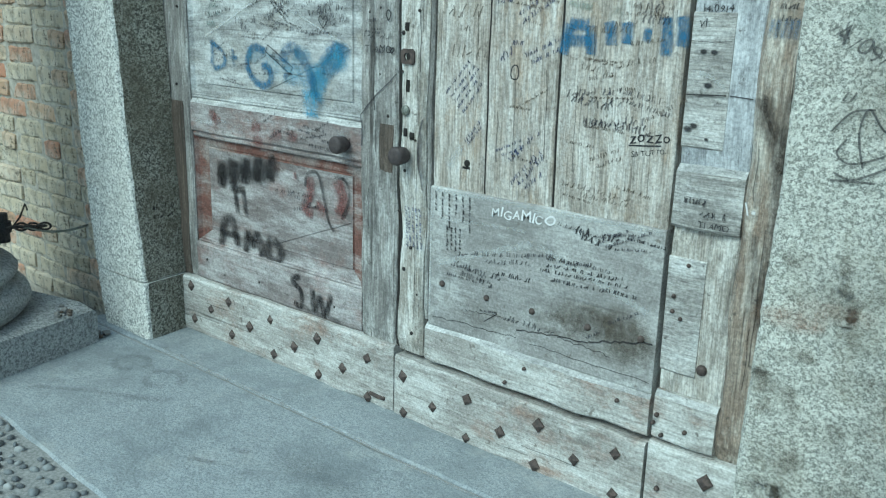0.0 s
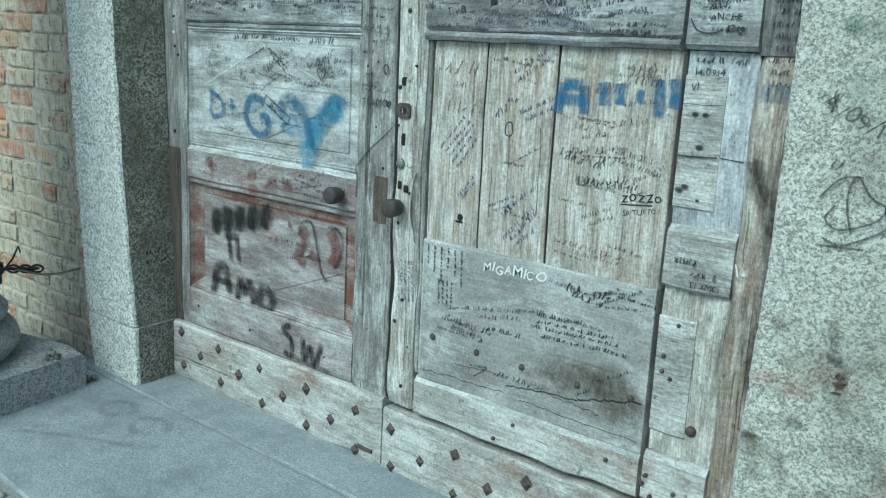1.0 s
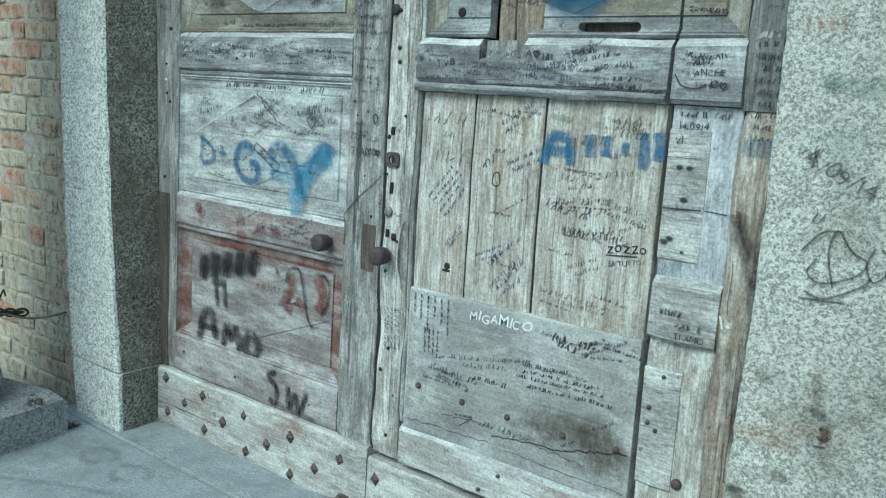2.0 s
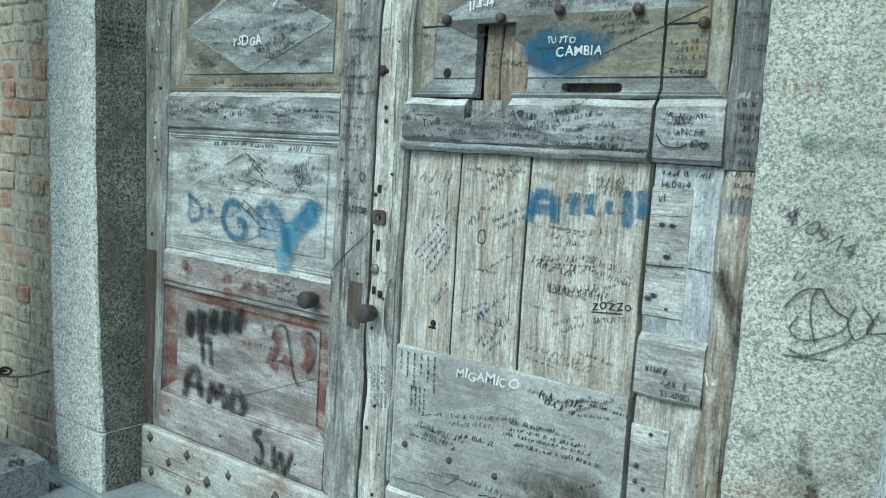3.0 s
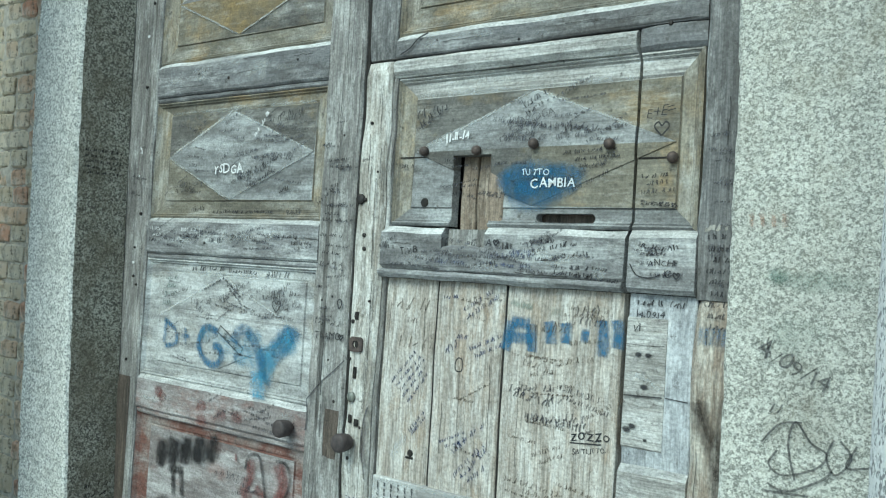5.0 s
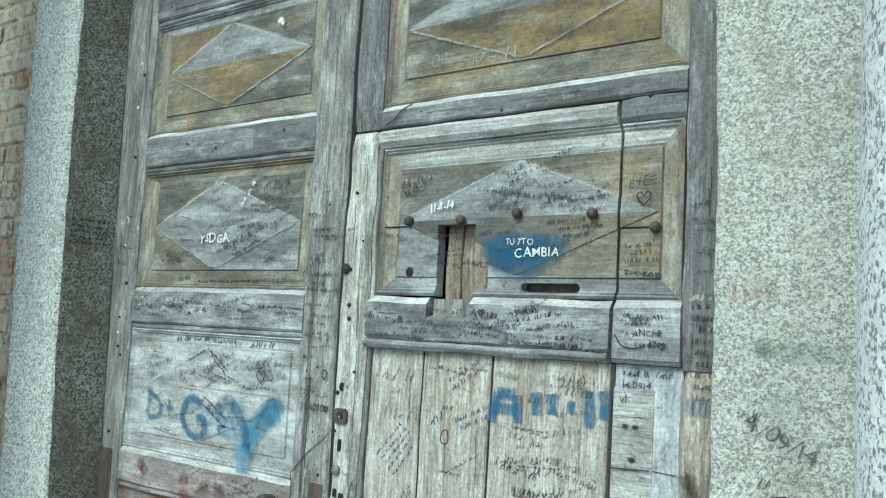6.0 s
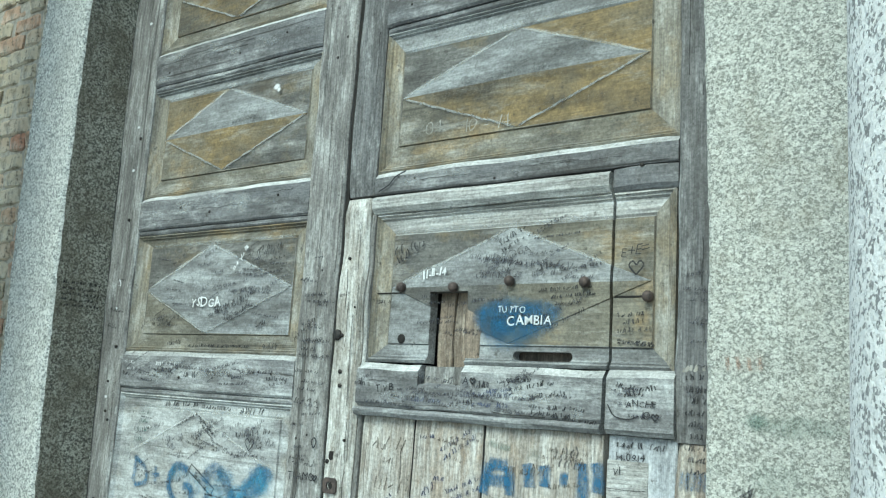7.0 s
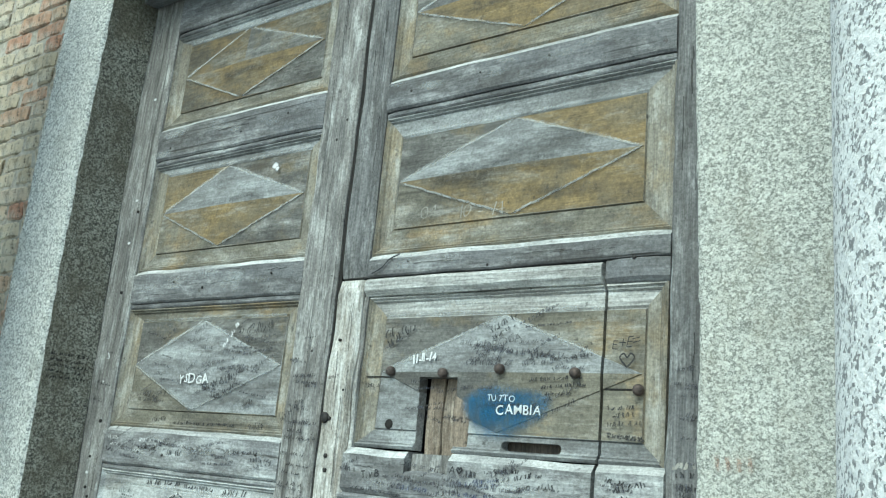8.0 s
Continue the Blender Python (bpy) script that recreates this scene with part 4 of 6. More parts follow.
def knob(parent, x, z, y):
    """A blunt iron pull on a short neck."""
    bm = bmesh.new()
    n = 14
    ring = lambda q, yy, dz=0.0: [(x + q * math.cos(a / n * math.tau), yy, z + dz + q * math.sin(a / n * math.tau)) for a in range(n)]
    loft(bm, [ring(0.010, y + 0.004), ring(0.011, y - 0.012), ring(0.020, y - 0.013), ring(0.0225, y - 0.020), ring(0.0245, y - 0.047), ring(0.022, y - 0.052), ring(0.014, y - 0.0535)])
    bmesh.ops.recalc_face_normals(bm, faces=bm.faces)
    return part("knob", bm, M_KNOB, parent, "dark rusty iron door knob", True)


knob(door_l, -0.193, 0.738, -0.002)
knob(wicket, 0.036, 0.738, -0.010)


def lock_plate(parent, x, z, w, h, y):
    bm = bmesh.new()
    n = 16
    outer, inner = [], []
    for i in range(n):
        a = i / n * math.tau + math.pi / n
        c, s = math.cos(a), math.sin(a)
        k = 1 / max(abs(c), abs(s))
        outer.append((c * k * w, s * k * h))
        inner.append((c * w * 0.5, s * h * 0.5))
    rings = [[(x + u, y + d, z + v) for u, v in src] for src, d in ((outer, 0.004), (outer, -0.003), (inner, -0.003), (inner, 0.006))]
    loft(bm, rings, False)
    bmesh.ops.recalc_face_normals(bm, faces=bm.faces)
    plate = part("lock_plate", bm, M_IRON, parent, "square rusted iron lock plate")
    round_nail("lock_core", plate, x + 0.004, z, y + 0.001, w * 0.48, M_VOID, 0.001)


lock_plate(wicket, 0.036, 0.986, 0.022, 0.019, -0.0140)
round_nail("lock_cylinder", wicket, 0.030, 0.851, -0.0150, 0.013, M_BRASS, 0.004)
round_nail("bolt_hole", wicket, 0.018, 1.360, -0.0140, 0.014, M_IRON_DARK, 0.003)
for x, z, a, b in ((0.033, 0.913, 0.006, 0.015), (0.050, 0.788, 0.008, 0.009), (0.026, 0.795, 0.006, 0.010), (0.03, 1.06, 0.006, 0.010)):
    one_board("mortise", M_VOID, wicket, x - a, x + a, z - b, z + b, -0.0150, 0.0, edge=0.002, amp=0.003)
one_board("mortise", M_VOID, wicket, 0.205, 0.229, 0.722, 0.728, 0.0045, 0.02, axis="x", edge=0.0005)
round_nail("keyhole", wicket, 0.219, 0.737, 0.006, 0.009, M_VOID, 0.002)
round_nail("bolt_hole", wicket, 0.208, 1.354, 0.016, 0.012, M_VOID, 0.003)
one_board("patch_board", M_ROT, door_l, -0.070, -0.020, 0.680, 0.805, -0.0070, 0.0, edge=0.002, amp=0.003, label="dark rotten patch in the upright")
NOTCH = [(0.090, 0.835), (0.078, 0.800), (0.074, 0.760), (0.076, 0.715), (0.086, 0.680), (0.092, 0.650)]


# ---- writing on the door ----
def on(y):
    return lambda u, w, d: (u, y - 0.0012 - d, w)


def diamond_face(cx, cz, hx, hz, rise=DIAMOND_RISE):
    return lambda u, w, d: (u, DIAMOND_Y - 0.0036 - d - max(0.0, 1 - abs(u - cx) / hx - abs(w - cz) / hz) * rise, w)


F_LOW = diamond_face(-0.545, 0.5085, 0.33, 0.1365)
F_BLUE = diamond_face(-0.545, 0.9915, 0.33, 0.1415)
F_MID = diamond_face(-0.545, 1.496, 0.33, 0.136)
F_W = diamond_face(0.518, 1.48, 0.345, 0.137)
F_UP = diamond_face(0.512, 1.976, 0.345, 0.126)

# black spray on the lowest panel: a name left as blots, then two words
k = Ink(F_LOW)
for i in range(5):
    u, w = -0.788 + 0.062 * i, 0.570 + 0.014 * i
    k.line([(u, w - 0.050), (u + 0.004, w + 0.042)], 0.050, 1.0, True, False)
    k.blot(u + 0.012, w - 0.004, 0.042, 0.046, 0.75)
k.blot(-0.72, 0.585, 0.11, 0.06, 0.65)
k.blot(-0.60, 0.605, 0.10, 0.055, 0.65)
k.line([(-0.745, 0.525), (-0.655, 0.535)], 0.028, 1.0, True, False)
k.line([(-0.714, 0.540), (-0.705, 0.445)], 0.028, 1.0, True, False)
k.line([(-0.670, 0.535), (-0.662, 0.450)], 0.028, 1.0, True, False)
k.line([(-0.800, 0.325), (-0.785, 0.400), (-0.740, 0.425), (-0.712, 0.335)], 0.040, 1.0, True)
k.line([(-0.805, 0.372), (-0.700, 0.375)], 0.028, 1.0, True, False)
k.line([(-0.675, 0.325), (-0.662, 0.395), (-0.640, 0.360), (-0.612, 0.398), (-0.590, 0.325)], 0.040, 1.0, True)
k.line([(-0.535, 0.400), (-0.570, 0.362), (-0.535, 0.322), (-0.498, 0.360), (-0.535, 0.400)], 0.040, 1.0, True)
k.line([(-0.385, 0.585), (-0.372, 0.628), (-0.330, 0.632), (-0.310, 0.580), (-0.285, 0.500), (-0.262, 0.470)], 0.013, 0.95, True)
k.line([(-0.262, 0.632), (-0.215, 0.628), (-0.200, 0.575), (-0.235, 0.510)], 0.013, 0.9, True)
k.make("spray_graffiti", S_BLACK, PANEL_OBS[0], "black spray-painted words")
k = Ink(F_LOW)
k.line([(-0.37, 0.62), (-0.36, 0.575), (-0.385, 0.525), (-0.345, 0.510)], 0.046, 0.8, True)
k.line([(-0.34, 0.545), (-0.295, 0.520)], 0.04, 0.75, True, False)
k.line([(-0.255, 0.625), (-0.225, 0.575), (-0.245, 0.520)], 0.055, 0.85, True)
k.line([(-0.43, 0.625), (-0.425, 0.60)], 0.012, 0.9, True, False)
k.make("spray_graffiti", S_RED, PANEL_OBS[0], "dark red painted heart")
k = Ink(on(-0.0025))
k.line([(-0.395, 0.310), (-0.435, 0.290), (-0.395, 0.262), (-0.400, 0.215), (-0.43, 0.222)], 0.026, 1.0, True)
k.line([(-0.345, 0.285), (-0.338, 0.218), (-0.312, 0.262), (-0.290, 0.212), (-0.262, 0.285)], 0.030, 1.0, True)
k.line([(-0.43, 0.215), (-0.20, 0.204)], 0.020, 0.55, True, False)
k.make("spray_graffiti", S_BLACK, door_l, "black spray-painted initials")
k = Ink(on(-0.002))
for u, w in ((-0.80, 0.757), (-0.78, 0.745), (-0.585, 0.742), (-0.58, 0.70), (-0.49, 0.727), (-0.42, 0.73)):
    k.blot(u, w, 0.028, 0.022, 0.7)
k.make("paint_blot", S_RED, door_l, "faded red paint blots")

# blue spray letters on the second panel
k = Ink(F_BLUE)
k.line([(-0.803, 0.985), (-0.808, 0.905)], 0.020, 0.9, True, False)
k.line([(-0.815, 0.985), (-0.755, 0.955), (-0.748, 0.915), (-0.805, 0.900)], 0.020, 0.9, True)
k.line([(-0.725, 0.940), (-0.675, 0.940)], 0.017, 0.8, True, False)
k.line([(-0.700, 0.968), (-0.700, 0.912)], 0.017, 0.8, True, False)
k.line([(-0.54, 0.965), (-0.595, 0.975), (-0.632, 0.930), (-0.612, 0.885), (-0.560, 0.866), (-0.525, 0.885), (-0.530, 0.920), (-0.565, 0.922)], 0.030, 1.0, True)
k.line([(-0.465, 0.908), (-0.45, 0.896)], 0.030, 0.8, True, False)
k.line([(-0.470, 0.940), (-0.455, 0.970), (-0.420, 0.982), (-0.385, 0.958), (-0.350, 0.900), (-0.342, 0.850)], 0.046, 0.75, True)
k.blot(-0.245, 0.985, 0.060, 0.030, 0.75)
k.blot(-0.275, 0.945, 0.050, 0.040, 0.55)
k.make("spray_graffiti", S_BLUE, PANEL_OBS[1], "blue spray-painted letters")
k = Ink(F_BLUE)
k.line([(-0.225, 0.985), (-0.27, 0.950), (-0.315, 0.905), (-0.340, 0.840)], 0.080, 0.8, True)
k.blot(-0.24, 0.965, 0.055, 0.045, 0.75)
k.blot(-0.33, 0.905, 0.05, 0.05, 0.7)
k.blot(-0.52, 0.93, 0.06, 0.05, 0.35)
k.blot(-0.43, 0.915, 0.055, 0.05, 0.55)
k.blot(-0.36, 0.89, 0.05, 0.045, 0.5)
k.blot(-0.39, 0.965, 0.05, 0.03, 0.6)
k.blot(-0.60, 0.955, 0.04, 0.03, 0.4)
k.make("spray_graffiti", S_BLUE_PALE, PANEL_OBS[1], "pale blue spray-painted letter")
k = Ink(on(-0.002))
k.line([(-0.345, 0.875), (-0.338, 0.790)], 0.075, 0.85, True, False)
k.make("spray_graffiti", S_BLUE_PALE, door_l, "run of pale blue spray paint")

k = Ink(lambda u, w, d: (u, F_MID(u, w, d)[1] - 0.0028, w))
k.words("YSDGA", -0.612, 1.444, 0.038, -3, 0.0005)
k.bars(-0.43, 1.545, 0.085, 0.016, 52, 0.004, random.Random(3))
k.make("marker_writing", I_WHITE, PANEL_OBS[2], "white painted letters")
k = Ink(on(0.0185))
k.words("9-11-13", -0.292, 1.318, 0.026, 2)
k.make("marker_writing", I_FAINT, door_l, "date in faded marker")
k = Ink(on(-0.0085))
k.bars(-0.120, 1.028, 0.09, 0.022, 0, 0.003, random.Random(4))
k.words("TI AMO", -0.120, 0.990, 0.026, 1)
k.heart(-0.024, 0.998, 0.008, 0.004)
k.line([(-0.036, 1.098), (-0.044, 1.088), (-0.036, 1.072), (-0.028, 1.088), (-0.036, 1.098)], 0.004)
k.make("marker_writing", I_BLACK, door_l, "love note in black marker")


def scrawl(parent, at, material, seed, rows, name="marker_writing"):
    """Rows of unreadable small writing: u, w, length, height, turn."""
    g = random.Random(seed)
    k = Ink(at)
    for u, w, ln, h, turn in rows:
        k.bars(u, w, ln, h, turn, 0.0030 if h < 0.018 else 0.0037, g)
    return k.make(name, material, parent)


def cloud(seed, n, x0, x1, z0, z1, h=(0.008, 0.016), turns=(0, 8, -10, 30, -5), ln=(0.04, 0.12)):
    g = random.Random(seed)
    return [(g.uniform(x0, x1), g.uniform(z0, z1), g.uniform(*ln), g.uniform(*h), g.choice(turns) + g.uniform(-4, 4)) for _ in range(n)]


scrawl(PANEL_OBS[2], F_MID, I_FAINT, 21, cloud(1, 16, -0.78, -0.36, 1.40, 1.60))
scrawl(PANEL_OBS[2], F_MID, I_BLACK, 22, [(-0.53, 1.41, 0.16, 0.014, 17), (-0.50, 1.425, 0.17, 0.014, 18), (-0.44, 1.40, 0.08, 0.018, 25), (-0.38, 1.585, 0.13, 0.02, 2), (-0.34, 1.60, 0.10, 0.022, 4), (-0.80, 1.385, 0.09, 0.013, -3), (-0.78, 1.40, 0.08, 0.013, -3), (-0.32, 1.38, 0.05, 0.018, 10)])
scrawl(door_l, on(0.0185), I_BLACK, 23, [(-0.72, 1.325, 0.03, 0.016, 0), (-0.68, 1.33, 0.03, 0.018, 0), (-0.62, 1.322, 0.16, 0.011, 1), (-0.45, 1.322, 0.10, 0.010, 0)])
scrawl(door_l, on(-0.0025), I_BLACK, 24, [(-0.74, 1.238, 0.09, 0.018, 0), (-0.60, 1.232, 0.06, 0.022, 0), (-0.50, 1.245, 0.10, 0.014, 0), (-0.35, 1.25, 0.13, 0.012, 2), (-0.24, 1.235, 0.08, 0.015, 0), (-0.90, 1.23, 0.03, 0.02, 0)])
scrawl(door_l, on(-0.0025), I_WHITE, 25, [(-0.74, 1.262, 0.10, 0.014, 0), (-0.90, 1.265, 0.05, 0.014, 0), (-0.885, 1.245, 0.04, 0.012, 0), (-0.338, 1.255, 0.012, 0.02, 0)])
scrawl(door_l, on(0.0185), I_BLACK, 26, [(-0.70, 1.142, 0.17, 0.018, 1), (-0.52, 1.142, 0.13, 0.018, 1), (-0.36, 1.138, 0.10, 0.024, 0)])
scrawl(PANEL_OBS[1], F_BLUE, I_FAINT, 27, cloud(2, 14, -0.76, -0.30, 1.00, 1.10) + [(-0.68, 1.04, 0.10, 0.026, 5), (-0.66, 1.03, 0.09, 0.024, -20)])
scrawl(PANEL_OBS[1], F_BLUE, I_BLACK, 28, [(-0.79, 1.062, 0.09, 0.012, 14), (-0.62, 1.085, 0.10, 0.009, 25), (-0.53, 1.12, 0.10, 0.009, -33), (-0.52, 1.105, 0.09, 0.009, -35), (-0.36, 1.075, 0.15, 0.022, 8), (-0.30, 1.05, 0.05, 0.016, 0), (-0.524, 0.955, 0.10, 0.018, -33)])
scrawl(PANEL_OBS[1], F_BLUE, I_GREEN, 29, [(-0.815, 1.085, 0.05, 0.016, 5), (-0.815, 1.06, 0.05, 0.018, 5), (-0.82, 1.03, 0.04, 0.02, 5), (-0.815, 1.108, 0.05, 0.014, 4)])
k = Ink(F_BLUE)
for a, b in (((-0.528, 0.986), (-0.428, 0.928)), ((-0.540, 0.966), (-0.440, 0.908)), ((-0.528, 0.986), (-0.540, 0.966)), ((-0.428, 0.928), (-0.440, 0.908))):
    k.line([a, b], 0.003)
k.heart(-0.30, 1.06, 0.018, 0.003)
k.make("marker_drawing", I_BLACK, PANEL_OBS[1])
scrawl(door_l, on(-0.0085), I_BLACK, 30, [(-0.136, 1.505, 0.04, 0.012, 0), (-0.112, 1.46, 0.08, 0.010, 3), (-0.10, 1.445, 0.07, 0.010, 0), (-0.136, 1.345, 0.09, 0.013, 40), (-0.11, 1.34, 0.07, 0.012, 0), (-0.11, 1.32, 0.06, 0.012, 0), (-0.115, 1.30, 0.07, 0.012, 0), (-0.122, 1.26, 0.08, 0.013, 0), (-0.10, 1.235, 0.03, 0.013, 0), (-0.11, 1.215, 0.07, 0.012, 0), (-0.12, 1.185, 0.09, 0.014, 0)])
scrawl(door_l, on(-0.0025), I_FAINT, 31, cloud(3, 10, -0.55, -0.25, 0.70, 0.77, (0.008, 0.013)) + cloud(4, 5, -1.03, -0.97, 1.35, 1.62, (0.009, 0.014), (0,), (0.03, 0.06)))
scrawl(PANEL_OBS[0], F_LOW, I_FAINT, 32, cloud(5, 5, -0.55, -0.35, 0.50, 0.56))
k = Ink(on(-0.001))
for w in (1.51, 1.44, 1.155, 1.90, 2.05, 2.42):
    k.blot(-0.985, w, 0.010, 0.007, 1.0)
k.line([(-0.99, 1.535), (-0.978, 1.52), (-0.98, 1.50)], 0.005)
k.make("paint_fleck", I_WHITE, door_l, "flecks of white paint")
k = Ink(on(0.009))
k.blot(-0.325, 2.088, 0.016, 0.012, 1.0)
k.blot(-0.315, 2.078, 0.009, 0.009, 1.0)
k.make("paint_fleck", I_WHITE, door_l, "fleck of white paint")
k = Ink(on(-0.0025))
k.blot(-0.425, 1.755, 0.06, 0.03, 0.5)
k.blot(-0.41, 1.735, 0.022, 0.035, 0.75)
k.blot(-0.88, 2.20, 0.05, 0.014, 0.8)
k.make("paint_fleck", I_WEAR_LIT, door_l, "pale bleached splash")

# wicket: writing
k = Ink(F_W)
k.blot(0.535, 1.405, 0.115, 0.055, 1.0)
k.blot(0.485, 1.405, 0.07, 0.05, 0.9)
k.blot(0.60, 1.41, 0.075, 0.04, 0.7)
k.blot(0.52, 1.37, 0.08, 0.045, 0.6)
k.make("spray_graffiti", S_BLUE, panel_w, "patch of dark blue paint")
k = Ink(lambda u, w, d: (u, F_W(u, w, d)[1] - 0.0028, w))
k.words("TUTTO", 0.495, 1.416, 0.021, 0, 0.0)
k.words("CAMBIA", 0.521, 1.386, 0.030, 2, 0.0003)
k.words("11-11-14", 0.272, 1.500, 0.028, 7, 0.0006)
k.make("marker_writing", I_WHITE, panel_w, "white painted words and a date")
k = Ink(F_W)
k.words("DROGA", 0.476, 1.530, 0.030, 12, -0.0006)
k.words("MENO", 0.474, 1.500, 0.024, 10, -0.0006)
k.make("marker_writing", I_GREY, panel_w, "words in grey marker")
k = Ink(on(0.0165))
k.words("04 - 10 - 14", 0.345, 1.632, 0.040, -3, -0.001)
k.make("scratched_date", I_CHALK, wicket, "pale scratched date")
k = Ink(F_UP)
k.words("04 - 10 - 14", 0.245, 1.868, 0.054, -3, -0.0014, 1.25)
k.make("scratched_date", I_CHALK, RIGHT_OBS[0], "pale scratched date")
scrawl(panel_w, F_W, I_FAINT, 41, cloud(11, 10, 0.36, 0.60, 1.49, 1.56, (0.012, 0.018), (0, 6, -8)) + [(0.60, 1.395, 0.14, 0.014, 25), (0.62, 1.375, 0.10, 0.013, 25)])
scrawl(panel_w, F_W, I_BLACK, 42, [(0.175, 1.565, 0.10, 0.03, 12), (0.19, 1.54, 0.09, 0.026, 30), (0.495, 1.57, 0.07, 0.016, 30), (0.50, 1.555, 0.06, 0.012, 30), (0.59, 1.505, 0.06, 0.02, 15), (0.65, 1.505, 0.10, 0.010, 5), (0.60, 1.46, 0.13, 0.011, 4), (0.63, 1.445, 0.11, 0.010, 4), (0.64, 1.43, 0.07, 0.010, 4), (0.13, 1.44, 0.04, 0.012, 0)])
k = Ink(on(0.009))
k.words("E+E=", 0.794, 1.532, 0.031, 4, -0.0004)
k.heart(0.828, 1.508, 0.016, 0.0035)
k.make("marker_writing", I_BLACK, door_r, "initials and a heart in black marker")
scrawl(door_r, on(0.012), I_BLACK, 43, [(0.79, 1.405, 0.06, 0.012, 4), (0.80, 1.39, 0.05, 0.012, 4), (0.79, 1.372, 0.07, 0.012, 4), (0.79, 1.35, 0.08, 0.006, -4), (0.79, 1.355, 0.08, 0.006, -4)])
scrawl(shelf, on(-0.016), I_BLACK, 44, [(0.47, 1.245, 0.03, 0.020, 0), (0.54, 1.262, 0.06, 0.010, 0), (0.55, 1.24, 0.11, 0.014, 10), (0.60, 1.225, 0.09, 0.014, 8), (0.60, 1.208, 0.13, 0.012, 0), (0.61, 1.194, 0.11, 0.012, 0), (0.66, 1.19, 0.10, 0.010, -4), (0.165, 1.246, 0.06, 0.016, 8), (0.39, 1.198, 0.07, 0.014, 8), (0.11, 1.238, 0.02, 0.014, 0)])
k = Ink(on(-0.0178))
k.words("T.V.B", 0.168, 1.222, 0.022, 8, 0.0002)
k.words("A", 0.424, 1.252, 0.024, 0, 0.0002)
k.heart(0.452, 1.259, 0.007, 0.004)
k.make("marker_writing", I_BLACK, shelf, "initials in black marker")
k = Ink(on(-0.0140))
k.words("ANCHE", 0.824, 1.222, 0.018, 3)
k.words("IO", 0.858, 1.199, 0.020, 3)
k.heart(0.886, 1.205, 0.007, 0.003)
k.line([(0.784, 1.225), (0.80, 1.203), (0.83, 1.198), (0.852, 1.206)], 0.0028)
k.make("marker_writing", I_BLACK, door_r, "answer to a love note in black marker")
scrawl(shelf, on(-0.016), I_NAVY, 45, [(0.43, 1.222, 0.12, 0.014, 3), (0.44, 1.205, 0.11, 0.013, 0), (0.28, 1.205, 0.08, 0.014, 0), (0.49, 1.235, 0.06, 0.012, 5)])
scrawl(door_r, on(-0.012), I_BLACK, 46, [(0.80, 1.262, 0.06, 0.014, -8), (0.82, 1.24, 0.07, 0.016, 15)])
# planks
k = Ink(lambda u, w, d: (u, 0.0002 - d, w))
A = [((0.480, 1.015), (0.495, 1.085)), ((0.492, 1.082), (0.545, 1.080)), ((0.545, 1.082), (0.552, 1.018)), ((0.485, 1.048), (0.55, 1.048)), ((0.592, 1.092), (0.600, 1.040)), ((0.634, 1.092), (0.636, 1.045)), ((0.672, 1.068), (0.692, 1.066)), ((0.722, 1.105), (0.726, 1.025)), ((0.756, 1.108), (0.760, 1.045))]
for a, b in A:
    k.line([a, ((a[0] + b[0]) / 2 + 0.002, (a[1] + b[1]) / 2), b], 0.034, 1.0, True)
k.make("spray_graffiti", S_BLUE, PLANKS[2], "blue spray-painted letter and numbers")
k = Ink(lambda u, w, d: (u, 0.0 - d, w))
k.line([(0.49, 1.128), (0.515, 1.122), (0.55, 1.118)], 0.018, 0.8, True)
k.line([(0.595, 1.115), (0.625, 1.110)], 0.020, 0.5, True, False)
k.make("spray_graffiti", S_TEAL, PLANKS[2], "faint green paint mark")
k = Ink(lambda u, w, d: (u, 0.0 - d, w))
k.words("ZOZZO", 0.662, 0.842, 0.023, 6, 0.0006)
k.words("SEI TUTTO.", 0.668, 0.812, 0.016, 12)
k.line([(0.66, 0.836), (0.735, 0.843)], 0.003)
k.make("marker_writing", I_BLACK, PLANKS[2], "words in black marker")
scrawl(PLANKS[2], lambda u, w, d: (u, 0.0 - d, w), I_BROWN, 47, [(0.50, 0.725, 0.17, 0.016, -3), (0.55, 0.705, 0.13, 0.015, -2), (0.57, 0.79, 0.08, 0.012, 25), (0.585, 0.775, 0.07, 0.012, 25)] + cloud(13, 9, 0.49, 0.70, 0.93, 1.13, (0.010, 0.018), (0, 10, -15)))
scrawl(PLANKS[2], lambda u, w, d: (u, 0.0 - d, w), I_FAINT, 48, [(0.50, 0.925, 0.13, 0.026, -4), (0.51, 0.915, 0.12, 0.022, -8), (0.52, 0.93, 0.10, 0.02, 4), (0.545, 0.872, 0.16, 0.022, -3), (0.55, 0.862, 0.15, 0.020, 2), (0.56, 0.868, 0.13, 0.022, 6), (0.63, 0.945, 0.10, 0.016, -8), (0.64, 0.925, 0.12, 0.014, -12), (0.66, 1.11, 0.07, 0.03, 4), (0.67, 1.09, 0.06, 0.025, -4)])
